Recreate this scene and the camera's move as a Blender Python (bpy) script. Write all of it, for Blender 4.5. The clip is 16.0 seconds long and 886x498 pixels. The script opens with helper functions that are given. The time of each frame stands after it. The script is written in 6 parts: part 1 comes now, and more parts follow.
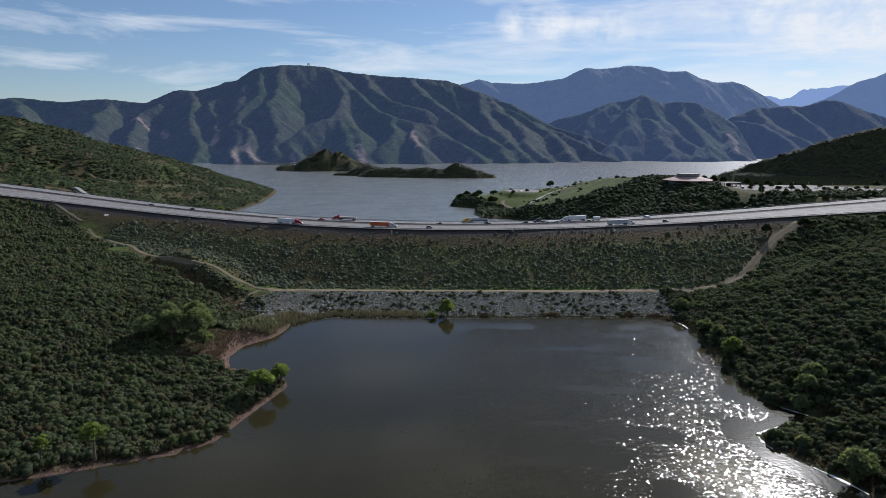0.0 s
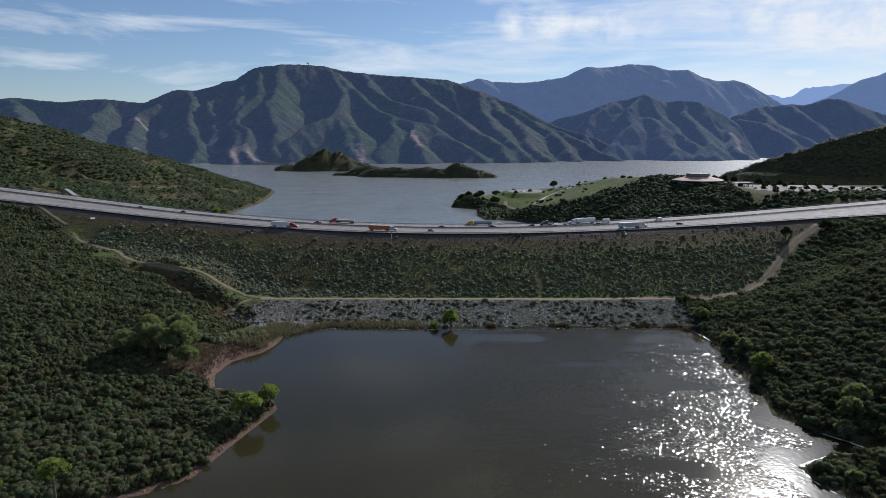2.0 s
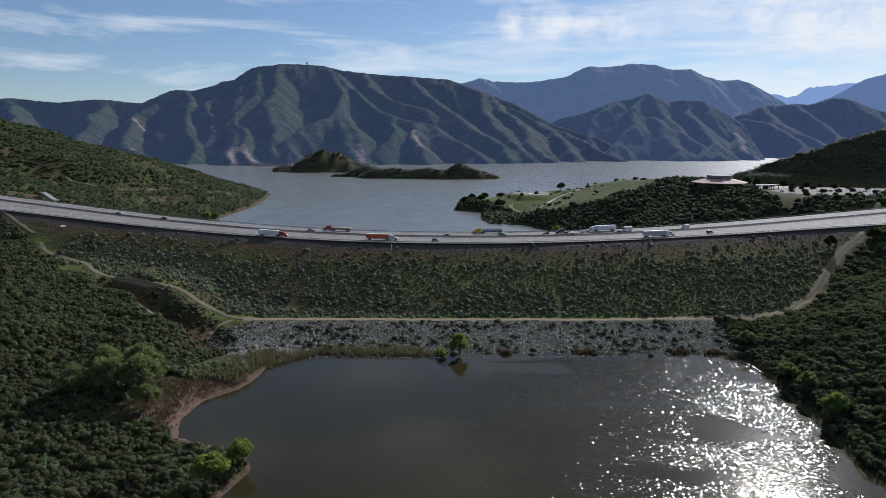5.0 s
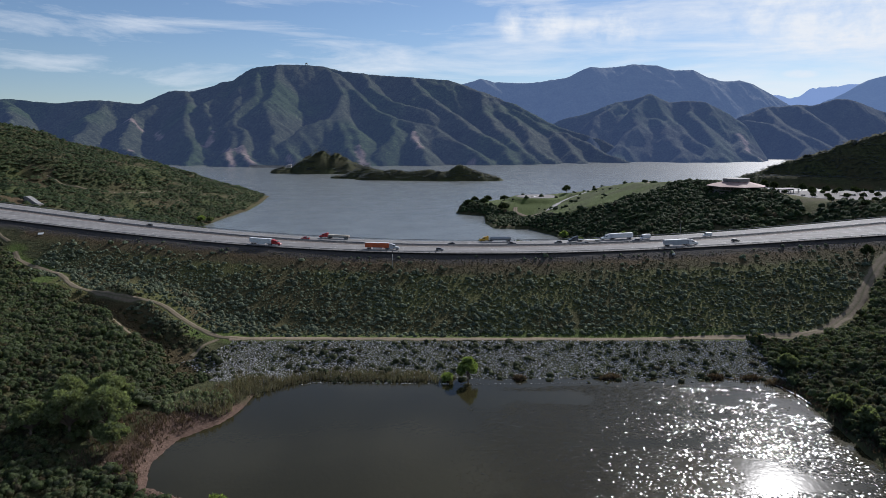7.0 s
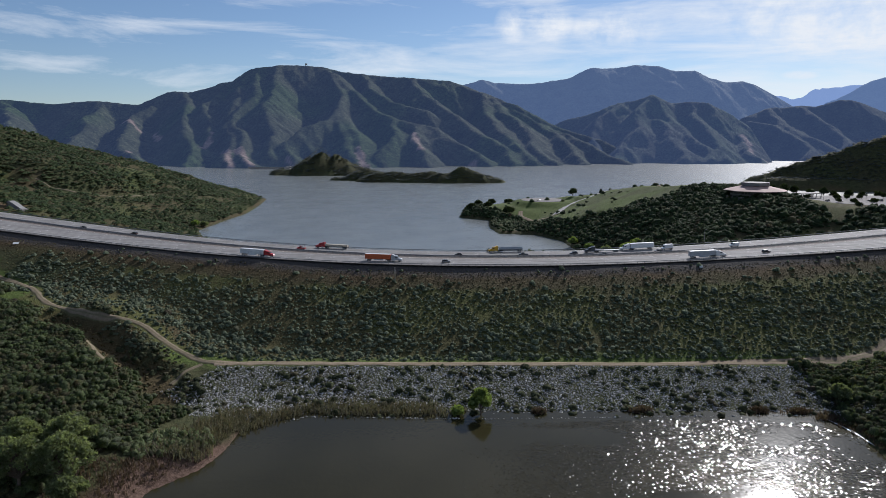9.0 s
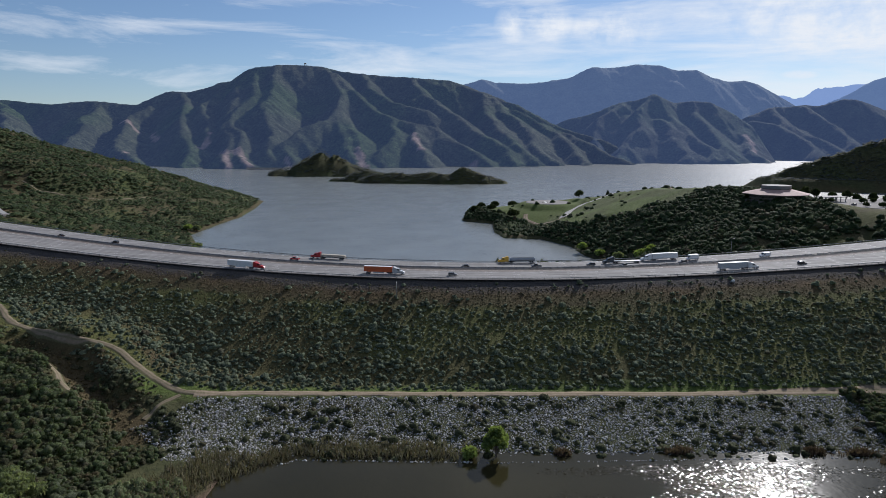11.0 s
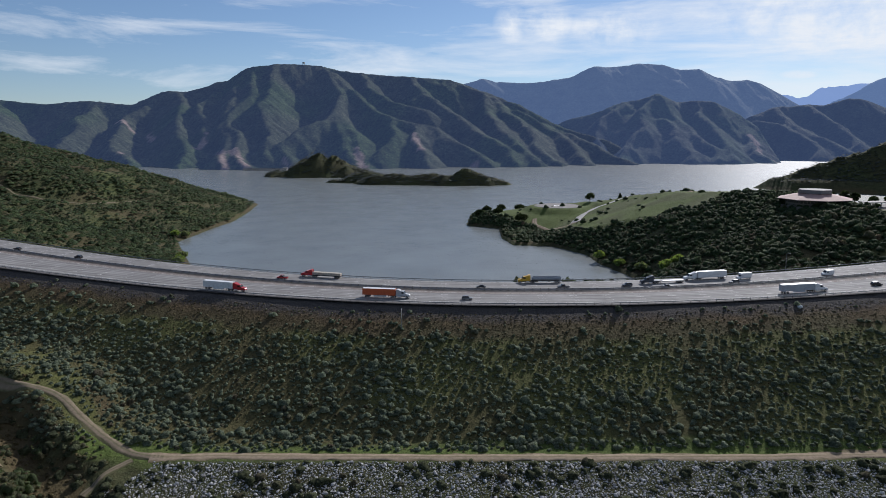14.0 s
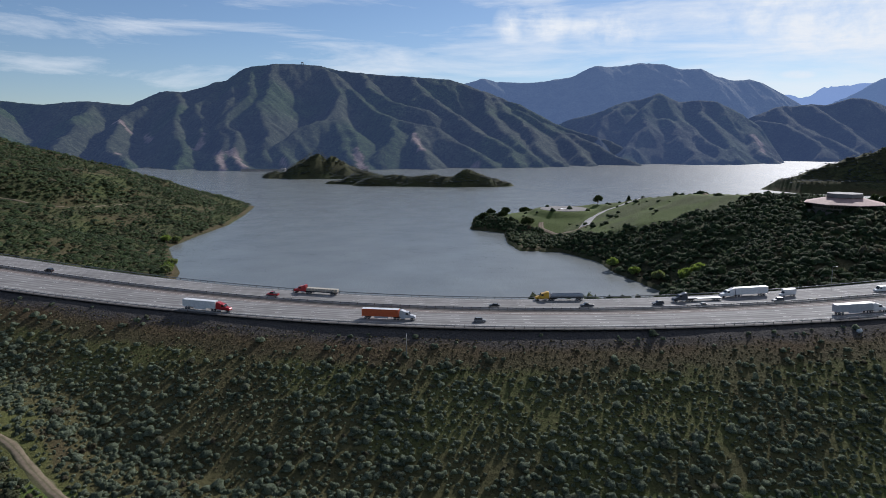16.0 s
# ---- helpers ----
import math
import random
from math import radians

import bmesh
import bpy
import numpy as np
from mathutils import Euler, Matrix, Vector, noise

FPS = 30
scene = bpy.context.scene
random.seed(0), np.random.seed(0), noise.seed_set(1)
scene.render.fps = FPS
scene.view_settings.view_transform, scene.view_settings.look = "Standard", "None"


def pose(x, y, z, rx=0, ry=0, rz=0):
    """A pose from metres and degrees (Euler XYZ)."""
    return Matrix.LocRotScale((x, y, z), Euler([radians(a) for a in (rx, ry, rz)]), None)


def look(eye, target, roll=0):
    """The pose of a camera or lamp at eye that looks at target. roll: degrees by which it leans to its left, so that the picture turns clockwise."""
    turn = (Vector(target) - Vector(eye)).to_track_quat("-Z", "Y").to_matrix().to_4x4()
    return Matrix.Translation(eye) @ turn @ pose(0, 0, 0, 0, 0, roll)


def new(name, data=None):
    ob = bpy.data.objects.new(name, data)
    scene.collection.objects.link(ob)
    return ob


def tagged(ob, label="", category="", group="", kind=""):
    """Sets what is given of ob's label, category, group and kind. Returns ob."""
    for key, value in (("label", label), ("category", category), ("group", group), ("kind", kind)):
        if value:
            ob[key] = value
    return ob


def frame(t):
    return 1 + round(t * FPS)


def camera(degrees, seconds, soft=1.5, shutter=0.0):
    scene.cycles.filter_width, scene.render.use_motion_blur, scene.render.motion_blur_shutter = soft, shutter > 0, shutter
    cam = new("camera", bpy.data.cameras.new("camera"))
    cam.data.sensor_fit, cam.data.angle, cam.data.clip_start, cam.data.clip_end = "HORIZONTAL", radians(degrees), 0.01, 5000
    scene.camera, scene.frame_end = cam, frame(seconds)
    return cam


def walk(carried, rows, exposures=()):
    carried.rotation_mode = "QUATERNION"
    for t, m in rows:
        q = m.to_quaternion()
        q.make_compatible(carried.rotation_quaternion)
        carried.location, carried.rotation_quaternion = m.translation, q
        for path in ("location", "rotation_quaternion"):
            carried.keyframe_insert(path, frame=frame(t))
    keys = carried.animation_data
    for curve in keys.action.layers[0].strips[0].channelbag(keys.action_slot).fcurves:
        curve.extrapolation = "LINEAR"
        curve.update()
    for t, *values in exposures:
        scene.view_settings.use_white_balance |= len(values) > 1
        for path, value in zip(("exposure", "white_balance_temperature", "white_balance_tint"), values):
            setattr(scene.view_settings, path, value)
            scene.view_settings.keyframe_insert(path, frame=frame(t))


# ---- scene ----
cam = camera(71.22, 16.0, 0.7)
walk(cam, [
    (0.0, look((38.66, -469.77, 105.27), (38.66, -371.32, 87.72), 0.12)),
    (1.5, look((37.50, -452.42, 105.06), (37.48, -353.99, 87.44), 0.04)),
    (3.5, look((35.35, -422.73, 104.00), (35.26, -324.29, 86.41), -0.07)),
    (7.0, look((30.27, -369.02, 104.35), (30.19, -270.55, 86.96), -0.05)),
    (8.5, look((27.40, -345.68, 104.93), (27.30, -247.17, 87.70), -0.04)),
    (11.0, look((23.15, -306.59, 106.13), (23.08, -208.09, 88.89), -0.10)),
    (12.5, look((20.07, -281.22, 106.07), (20.07, -182.72, 88.84), -0.16)),
    (14.5, look((16.21, -248.33, 106.23), (16.26, -149.83, 89.01), -0.14)),
    (16.0, look((13.17, -223.97, 106.65), (13.28, -125.46, 89.46), -0.19)),
], exposures=((0.0, 0.09, 5950, 14), (16.0, 0.09, 5950, 14)))

# ---- light ----
SUN_AZ, SUN_EL = 30.5, 31.2
PUFFS = ((0.105, 0.178, 0.020, 0.022), (0.160, 0.178, 0.033, 0.020), (0.267, 0.170, 0.055, 0.024), (0.597, 0.185, 0.174, 0.046), (0.557, 0.101, 0.024, 0.005))
world = bpy.data.worlds.new("sky")
scene.world = world
world.use_nodes = True
wn, wl = world.node_tree.nodes, world.node_tree.links
wn.clear()
sky = wn.new("ShaderNodeTexSky")
sky.sky_type, sky.sun_disc = "NISHITA", False
sky.sun_elevation, sky.sun_rotation = radians(SUN_EL), radians(SUN_AZ)
sky.air_density, sky.dust_density, sky.ozone_density = 1.0, 0.28, 3.0
sky.altitude = 600
wcoord = wn.new("ShaderNodeTexCoord")
wmap = wn.new("ShaderNodeMapping")
wmap.inputs["Rotation"].default_value = (0.05, -0.06, 0.0)
wmap.inputs["Scale"].default_value = (1.3, 1.3, 9.0)
wl.new(wcoord.outputs["Generated"], wmap.inputs["Vector"])
wnoise = wn.new("ShaderNodeTexNoise")
wnoise.inputs["Scale"].default_value, wnoise.inputs["Detail"].default_value = 2.6, 9.0
wnoise.inputs["Roughness"].default_value, wnoise.inputs["Distortion"].default_value = 0.62, 0.35
wl.new(wmap.outputs["Vector"], wnoise.inputs["Vector"])
wramp = wn.new("ShaderNodeValToRGB")
wramp.color_ramp.elements[0].position, wramp.color_ramp.elements[1].position = 0.46, 0.76
# thin cloud gathers towards the sun
wside = wn.new("ShaderNodeSeparateXYZ")
wl.new(wcoord.outputs["Generated"], wside.inputs["Vector"])
wbias = wn.new("ShaderNodeMath")
wbias.operation = "MULTIPLY_ADD"
wbias.inputs[1].default_value = 0.13
wl.new(wside.outputs["X"], wbias.inputs[0])
wl.new(wnoise.outputs["Fac"], wbias.inputs[2])
wl.new(wbias.outputs[0], wramp.inputs["Fac"])
wmix = wn.new("ShaderNodeMixRGB")
wmix.inputs["Color2"].default_value = (10.8, 11.1, 10.9, 1)
wmul = wn.new("ShaderNodeMath")
wmul.operation = "MULTIPLY"
wmul.inputs[1].default_value = 0.95
wl.new(wramp.outputs["Color"], wmul.inputs[0])
# small puffs of cloud: bearing, rise, half width and half height, as parts of forward distance
def wmath(kind, a, b, third=None):
    node = wn.new("ShaderNodeMath")
    node.operation = kind
    for socket, value in zip(node.inputs, (a, b, third)):
        if isinstance(value, (int, float)):
            socket.default_value = value
        elif value is not None:
            wl.new(value, socket)
    return node.outputs[0]


ahead = wmath("MAXIMUM", wside.outputs["Y"], 0.05)
bearing, rise_ = wmath("DIVIDE", wside.outputs["X"], ahead), wmath("DIVIDE", wside.outputs["Z"], ahead)
wfine = wn.new("ShaderNodeTexNoise")
wfine.inputs["Scale"].default_value, wfine.inputs["Detail"].default_value, wfine.inputs["Roughness"].default_value = 16.0, 8.0, 0.62
wl.new(wcoord.outputs["Generated"], wfine.inputs["Vector"])
puffs = None
for b_, r_, w_, h_ in PUFFS:
    u2 = wmath("POWER", wmath("MULTIPLY", wmath("SUBTRACT", bearing, b_), 1 / w_), 2.0)
    v2 = wmath("POWER", wmath("MULTIPLY", wmath("SUBTRACT", rise_, r_), 1 / h_), 2.0)
    one = wmath("MAXIMUM", wmath("SUBTRACT", 1.0, wmath("MULTIPLY", wmath("ADD", u2, v2), 0.5)), 0.0)
    puffs = one if puffs is None else wmath("MAXIMUM", puffs, one)
cloud = wmath("MULTIPLY", puffs, wmath("MAXIMUM", wmath("MULTIPLY_ADD", wfine.outputs["Fac"], 4.0, -1.55), 0.0))
wl.new(wmath("MINIMUM", wmath("ADD", wmul.outputs[0], wmath("MULTIPLY", cloud, 0.7)), 1.0), wmix.inputs["Fac"])
wl.new(sky.outputs["Color"], wmix.inputs["Color1"])
wbg = wn.new("ShaderNodeBackground")
wbg.inputs["Strength"].default_value = 0.0715
wl.new(wmix.outputs["Color"], wbg.inputs["Color"])
wout = wn.new("ShaderNodeOutputWorld")
wl.new(wbg.outputs["Background"], wout.inputs["Surface"])

sun_data = bpy.data.lights.new("sun", "SUN")
sun_data.energy, sun_data.angle, sun_data.color = 4.3, radians(0.6), (1.0, 0.95, 0.86)
sun = new("sun", sun_data)
az, el = radians(SUN_AZ), radians(SUN_EL)
sun.matrix_world = look((900 * math.sin(az) * math.cos(el), 900 * math.cos(az) * math.cos(el), 900 * math.sin(el)), (0, 0, 0))


# ---- small tools ----
def hash01(ix, iy, seed):
    n = (ix.astype(np.int64) * 374761393 + iy.astype(np.int64) * 668265263 + seed * 982451653) & 0x7FFFFFFF
    n = ((n ^ (n >> 13)) * 1274126177) & 0x7FFFFFFF
    return ((n ^ (n >> 16)) & 0xFFFFFF) / float(0xFFFFFF)


def vnoise(x, y, seed=0):
    x, y = np.asarray(x, float), np.asarray(y, float)
    ix, iy = np.floor(x), np.floor(y)
    fx, fy = x - ix, y - iy
    fx, fy = fx * fx * (3 - 2 * fx), fy * fy * (3 - 2 * fy)
    a, b = hash01(ix, iy, seed), hash01(ix + 1, iy, seed)
    c, d = hash01(ix, iy + 1, seed), hash01(ix + 1, iy + 1, seed)
    return (a + (b - a) * fx) * (1 - fy) + (c + (d - c) * fx) * fy


def fbm(x, y, octaves=4, seed=0):
    total, amp = 0.0, 1.0
    for k in range(octaves):
        total = total + amp * (vnoise(x * 2 ** k, y * 2 ** k, seed + k) - 0.5)
        amp *= 0.5
    return total


def smooth(a, b, x):
    t = np.clip((x - a) / (b - a), 0, 1)
    return t * t * (3 - 2 * t)


def shore_distance(poly, x, y):
    """Distance to the outline, negative inside it."""
    best, inside = np.full(x.shape, 1e9), np.zeros(x.shape, bool)
    for (ax, ay), (bx, by) in zip(poly, poly[1:] + poly[:1]):
        ex, ey = bx - ax, by - ay
        t = np.clip(((x - ax) * ex + (y - ay) * ey) / (ex * ex + ey * ey), 0, 1)
        best = np.minimum(best, np.hypot(x - ax - t * ex, y - ay - t * ey))
        if by != ay:
            inside ^= ((ay > y) != (by > y)) & (x < ex * (y - ay) / ey + ax)
    return np.where(inside, -best, best)


def line_distance(line, x, y):
    """Distance to a line of (x, y, z) and its height there."""
    best, height = np.full(x.shape, 1e9), np.zeros(x.shape)
    for (ax, ay, az_), (bx, by, bz) in zip(line, line[1:]):
        ex, ey = bx - ax, by - ay
        t = np.clip(((x - ax) * ex + (y - ay) * ey) / (ex * ex + ey * ey), 0, 1)
        d = np.hypot(x - ax - t * ex, y - ay - t * ey)
        height = np.where(d < best, az_ + t * (bz - az_), height)
        best = np.minimum(best, d)
    return best, height


# ---- the lie of the land ----
LAKE_Z, POND_Z, BENCH_Z, BENCH_Y = -8.5, 0.0, 6.5, -73.0
POND = [(-150, -600), (-150, -345), (-118, -305), (-98, -294), (-72, -284), (-53, -277), (-42, -268), (-37, -249), (-32, -232), (-28, -218),
        (-33, -208), (-61, -196), (-66, -182), (-64, -165), (-53, -152), (-44, -125), (-27, -113), (41, -115), (112, -113), (170, -112),
        (176, -134), (175, -157), (170, -201), (164, -223), (173, -236), (185, -251), (168, -254), (152, -261), (153, -274), (164, -289), (170, -305), (200, -350), (200, -600)]
LAKE = [(183, 241), (150, 175), (20, 150), (-120, 170), (-205, 260), (-221, 317), (-252, 376), (-289, 450), (-290, 545), (-287, 639), (-302, 761), (-325, 890),
        (-480, 1080), (-800, 1400), (-1250, 1850), (-1000, 2200), (-700, 2260), (-140, 2240), (150, 2400), (500, 2520), (1030, 2640), (1500, 2680), (2000, 2750), (2500, 2300),
        (1500, 1660), (768, 1250), (790, 1120), (950, 1050), (1300, 930), (1600, 800), (1600, 560), (560, 430), (390, 560), (360, 690), (230, 700), (61, 696), (51, 584), (92, 554), (88, 480), (97, 422), (138, 416), (164, 362), (166, 312)]
HILL_TRAIL = [(-70, -73), (-76, -75), (-82, -73.5), (-90, -69), (-97, -64), (-108, -57), (-116, -50), (-122, -47), (-130, -46.5), (-139, -46), (-149, -43), (-169, -32), (-181, -25), (-191, -15), (-203, -2), (-217, 9), (-235, 17), (-245, 22), (-254, 34)]
GRASS_STRIP = [(-206, -12, 0), (-180, -32, 0), (-157, -44, 0), (-142, -43, 0), (-128, -38, 0)]
RAVINE = [(-165, -44, 0), (-141, -53, 0), (-127, -65, 0), (-111, -80, 0), (-98, -87, 0), (-86, -103, 0)]
EAST_RIDGE = [(735, 1210, -6), (885, 1190, 54), (1060, 1170, 108), (1230, 1150, 162), (1500, 1100, 195), (2200, 1000, 220)]
PENINSULA = [(420, 190, 55), (340, 230, 57), (318, 330, 55.5), (300, 430, 50), (287, 540, 36), (280, 655, 18.5)]
KNOLL = [(284, 590, 29), (228, 615, 19), (177, 607, 15.5), (90, 605, 6)]


def curve(c, x):
    """Runs on straight past 330 m to either side."""
    s = np.clip(x, -330, 330) / 300
    value, slope = sum(a * s ** i for i, a in enumerate(c)), sum(i * a * s ** (i - 1) for i, a in enumerate(c) if i)
    return value + slope * (x - np.clip(x, -330, 330)) / 300


def road_near(x):
    return curve((7.0, -37.3, 62.7, 10.8, -24.5), x)


def road_mid(x):
    return curve((34.0, -43.4, 68.0, 15.4, -19.3), x)


def road_far(x):
    return curve((53.6, -43.4, 75.8, 15.3, -23.0), x)


def road_z(x):
    return curve((36.0, -1.2, 11.0, -1.85), x)


def land(x, y):
    """Height of the ground, without road and trails."""
    x, y = np.asarray(x, float), np.asarray(y, float)
    dp, dl = shore_distance(POND, x, y), shore_distance(LAKE, x, y)
    rough = fbm(x / 60, y / 60, 5, 3)
    # slopes round the pond
    left = 1.0 + 0.07 * np.maximum(-x - 70, -60) + 0.06 * (y + 200) + 5 * rough * smooth(5, 60, dp)
    left += 0.12 * np.maximum(0, -x - 230)
    steep = 0.21 + 0.19 * smooth(-70, -130, y)
    right = steep * (x - 168) + 6 * rough * smooth(5, 60, dp)
    right = np.where(x > 330, steep * 162 + 0.12 * (x - 330), right)
    near = np.where(x < 70, left, right)
    near = np.minimum(near, 0.3 + 0.42 * np.maximum(dp, 0))
    near = np.where(dp < 0, np.maximum(-4, 0.25 * dp), np.maximum(near, 0.2 + 0.03 * np.minimum(dp, 40)))
    rd, rz = line_distance(RAVINE, x, y)
    near = np.where(dp > 0, near - 3.5 * smooth(-112, -88, x) * smooth(-150, -105, y) - 6.5 * smooth(12, 3, rd + 4 * rough), near)
    near = near + 5 * np.exp(-((x + 143) ** 2 + (y + 42) ** 2) / 560)
    # shores of the lake
    pd, pz = line_distance(PENINSULA, x, y)
    kd, kz = line_distance(KNOLL, x, y)
    point = np.maximum(pz - 0.35 * np.maximum(0, pd - 20), kz - 0.22 * np.maximum(0, kd - 24))
    point = np.minimum(point, LAKE_Z + 0.5 + 0.62 * np.maximum(dl, 0)) + 4 * rough * smooth(10, 60, dl)
    plain = smooth(330, 370, x) * smooth(330, 260, y)
    point = np.where(x > 330, point * (1 - plain) + plain * 52, point)
    head = LAKE_Z + (0.24 + 0.09 * smooth(400, 560, y)) * np.maximum(dl, 0) + 14 * rough * smooth(10, 150, dl)
    ed, ez = line_distance(EAST_RIDGE, x, y)
    hill = np.maximum(ez - 0.78 * ed, LAKE_Z + 3 + 22 * smooth(300, 700, x)) + 16 * rough * smooth(20, 200, dl)
    hill = np.minimum(hill, LAKE_Z + 0.5 + 0.8 * np.maximum(dl, 0))
    head = LAKE_Z + (head - LAKE_Z) * (1 - 0.9 * smooth(950, 1350, y))
    back = smooth(700, 1100, y + 0.45 * (x - 400))
    east = np.maximum(point, LAKE_Z + 3 + 22 * smooth(300, 700, x)) * (1 - back) + hill * back
    east = np.where(x > 560, np.maximum(east, hill), east)
    far = np.where(x < 0, np.minimum(head, 150 + 40 * rough), east)
    far = np.where(dl < 0, np.maximum(LAKE_Z - 12, LAKE_Z + 0.3 * dl), far)
    pad = smooth(52, 36, np.hypot(x - 178, y - 607))
    far = np.where(dl > 0, far * (1 - pad) + 16.0 * pad, far)
    # islands
    for cx, cy, rx, ry, top in ((-391, 1810, 190, 100, 82), (-290, 1770, 150, 70, 40), (-190, 1500, 150, 60, 34), (-120, 1430, 130, 52, 42), (-30, 1410, 160, 48, 32), (70, 1395, 140, 55, 44)):
        q = np.hypot((x - cx) / rx, (y - cy) / ry) + 0.3 * fbm(x / 45, y / 45, 4, 9)
        far = np.maximum(far, LAKE_Z - 8 + (top + 6) * (1 - q))
    far = np.where(y > 1950, np.minimum(far, LAKE_Z - 6), far)
    # join near and far across the road
    w = smooth(-12, 12, y - road_mid(x))
    nat = near * (1 - w) + far * w
    # the embankment
    zr, yn, yf = road_z(x), road_near(x), road_far(x)
    v = y - yn
    toe = BENCH_Z + 0.205 * np.minimum(y - (BENCH_Y - 3), 0)
    bank = np.where(v < 0, zr - 0.4 + 0.415 * v + 0.8 * rough, zr - 0.4)
    bank = np.maximum(bank, np.where((x > -105) & (x < 235), np.where(y > BENCH_Y - 3, BENCH_Z, toe), -50))
    bank = np.where(y > yf, zr - 0.4 - 0.5 * (y - yf), bank)
    bank = np.where(dp < 0, -50, bank)
    h = np.maximum(nat, bank)
    # cut for the road
    edge = np.maximum(yn - 2 - y, y - yf - 3)
    cut = zr - 0.5 + 0.6 * np.maximum(edge, 0)
    return np.where(edge < 60, np.minimum(h, cut), h)


MEADOW_X, MEADOW_Y = (90, 120, 136, 162, 184, 211, 229, 274, 330, 400), (590, 545, 516, 445, 391, 372, 352, 330, 330, 350)


def meadow_mask(x, y):
    return smooth(-6, 10, y - np.interp(x, MEADOW_X, MEADOW_Y) + 14 * fbm(x / 22, y / 22, 3, 5)) * (x > 90) * (x < 480) * (y > 280)


def ground_at(x, y):
    return float(land(np.array([x]), np.array([y]))[0])


def part(name, bm, material, parent=None, label=""):
    """Links a bmesh as one mesh object under a thing or a part."""
    me = bpy.data.meshes.new(name)
    bm.to_mesh(me)
    bm.free()
    me.materials.append(material)
    ob = new(name, me)
    ob.parent = parent
    return tagged(ob, label)


def mesh_of(name, verts, faces, material, smooth_shade=False):
    """verts and faces as arrays; all faces of one size."""
    me = bpy.data.meshes.new(name)
    faces = np.asarray(faces, np.int32)
    k = faces.shape[1]
    me.vertices.add(len(verts))
    me.vertices.foreach_set("co", np.asarray(verts, np.float32).ravel())
    me.loops.add(faces.size)
    me.loops.foreach_set("vertex_index", faces.ravel())
    me.polygons.add(len(faces))
    me.polygons.foreach_set("loop_start", np.arange(0, faces.size, k, dtype=np.int32))
    me.polygons.foreach_set("loop_total", np.full(len(faces), k, np.int32))
    me.polygons.foreach_set("use_smooth", np.full(len(faces), smooth_shade))
    me.update()
    me.validate()
    me.materials.append(material)
    return new(name, me)


# ---- materials ----
class Nodes:
    def __init__(self, name):
        self.mat = bpy.data.materials.new(name)
        self.mat.use_nodes = True
        self.n, self.l = self.mat.node_tree.nodes, self.mat.node_tree.links
        self.bsdf = self.n["Principled BSDF"]
        self.pos = self.n.new("ShaderNodeNewGeometry").outputs["Position"]

    def noise(self, scale, detail=4.0, rough=0.6, vector=None, stretch=None):
        t = self.n.new("ShaderNodeTexNoise")
        t.inputs["Scale"].default_value, t.inputs["Detail"].default_value, t.inputs["Roughness"].default_value = scale, detail, rough
        v = vector or self.pos
        if stretch:
            m = self.n.new("ShaderNodeMapping")
            m.inputs["Scale"].default_value = stretch
            self.l.new(v, m.inputs["Vector"])
            v = m.outputs["Vector"]
        self.l.new(v, t.inputs["Vector"])
        return t.outputs["Fac"]

    def ramp(self, fac, *stops):
        r = self.n.new("ShaderNodeValToRGB")
        e = r.color_ramp.elements
        while len(e) < len(stops):
            e.new(0.5)
        for k, (p, c) in enumerate(stops):
            e[k].position, e[k].color = p, (*c, 1) if len(c) == 3 else c
        self.l.new(fac, r.inputs["Fac"])
        return r.outputs["Color"]

    def mix(self, fac, a, b, kind="MIX"):
        m = self.n.new("ShaderNodeMixRGB")
        m.blend_type = kind
        for socket, value in zip(m.inputs, (fac, a, b)):
            if isinstance(value, (int, float)):
                socket.default_value = value
            elif isinstance(value, tuple):
                socket.default_value = (*value, 1)
            else:
                self.l.new(value, socket)
        return m.outputs["Color"]

    def attribute(self, name):
        a = self.n.new("ShaderNodeAttribute")
        a.attribute_name = name
        s = self.n.new("ShaderNodeSeparateColor")
        self.l.new(a.outputs["Color"], s.inputs["Color"])
        return (*s.outputs, a.outputs["Alpha"])

    def island(self):
        return self.n.new("ShaderNodeNewGeometry").outputs["Random Per Island"]

    def one(self):
        return self.n.new("ShaderNodeObjectInfo").outputs["Random"]

    def bump(self, height, strength, distance=1.0):
        b = self.n.new("ShaderNodeBump")
        b.inputs["Strength"].default_value, b.inputs["Distance"].default_value = strength, distance
        self.l.new(height, b.inputs["Height"])
        self.l.new(b.outputs["Normal"], self.bsdf.inputs["Normal"])

    def done(self, color, rough=0.9, metal=0.0, spec=0.3):
        if isinstance(color, tuple):
            self.bsdf.inputs["Base Color"].default_value = (*color, 1)
        else:
            self.l.new(color, self.bsdf.inputs["Base Color"])
        if isinstance(rough, float):
            self.bsdf.inputs["Roughness"].default_value = rough
        else:
            self.l.new(rough, self.bsdf.inputs["Roughness"])
        self.bsdf.inputs["Metallic"].default_value = metal
        self.bsdf.inputs["Specular IOR Level"].default_value = spec
        return self.mat


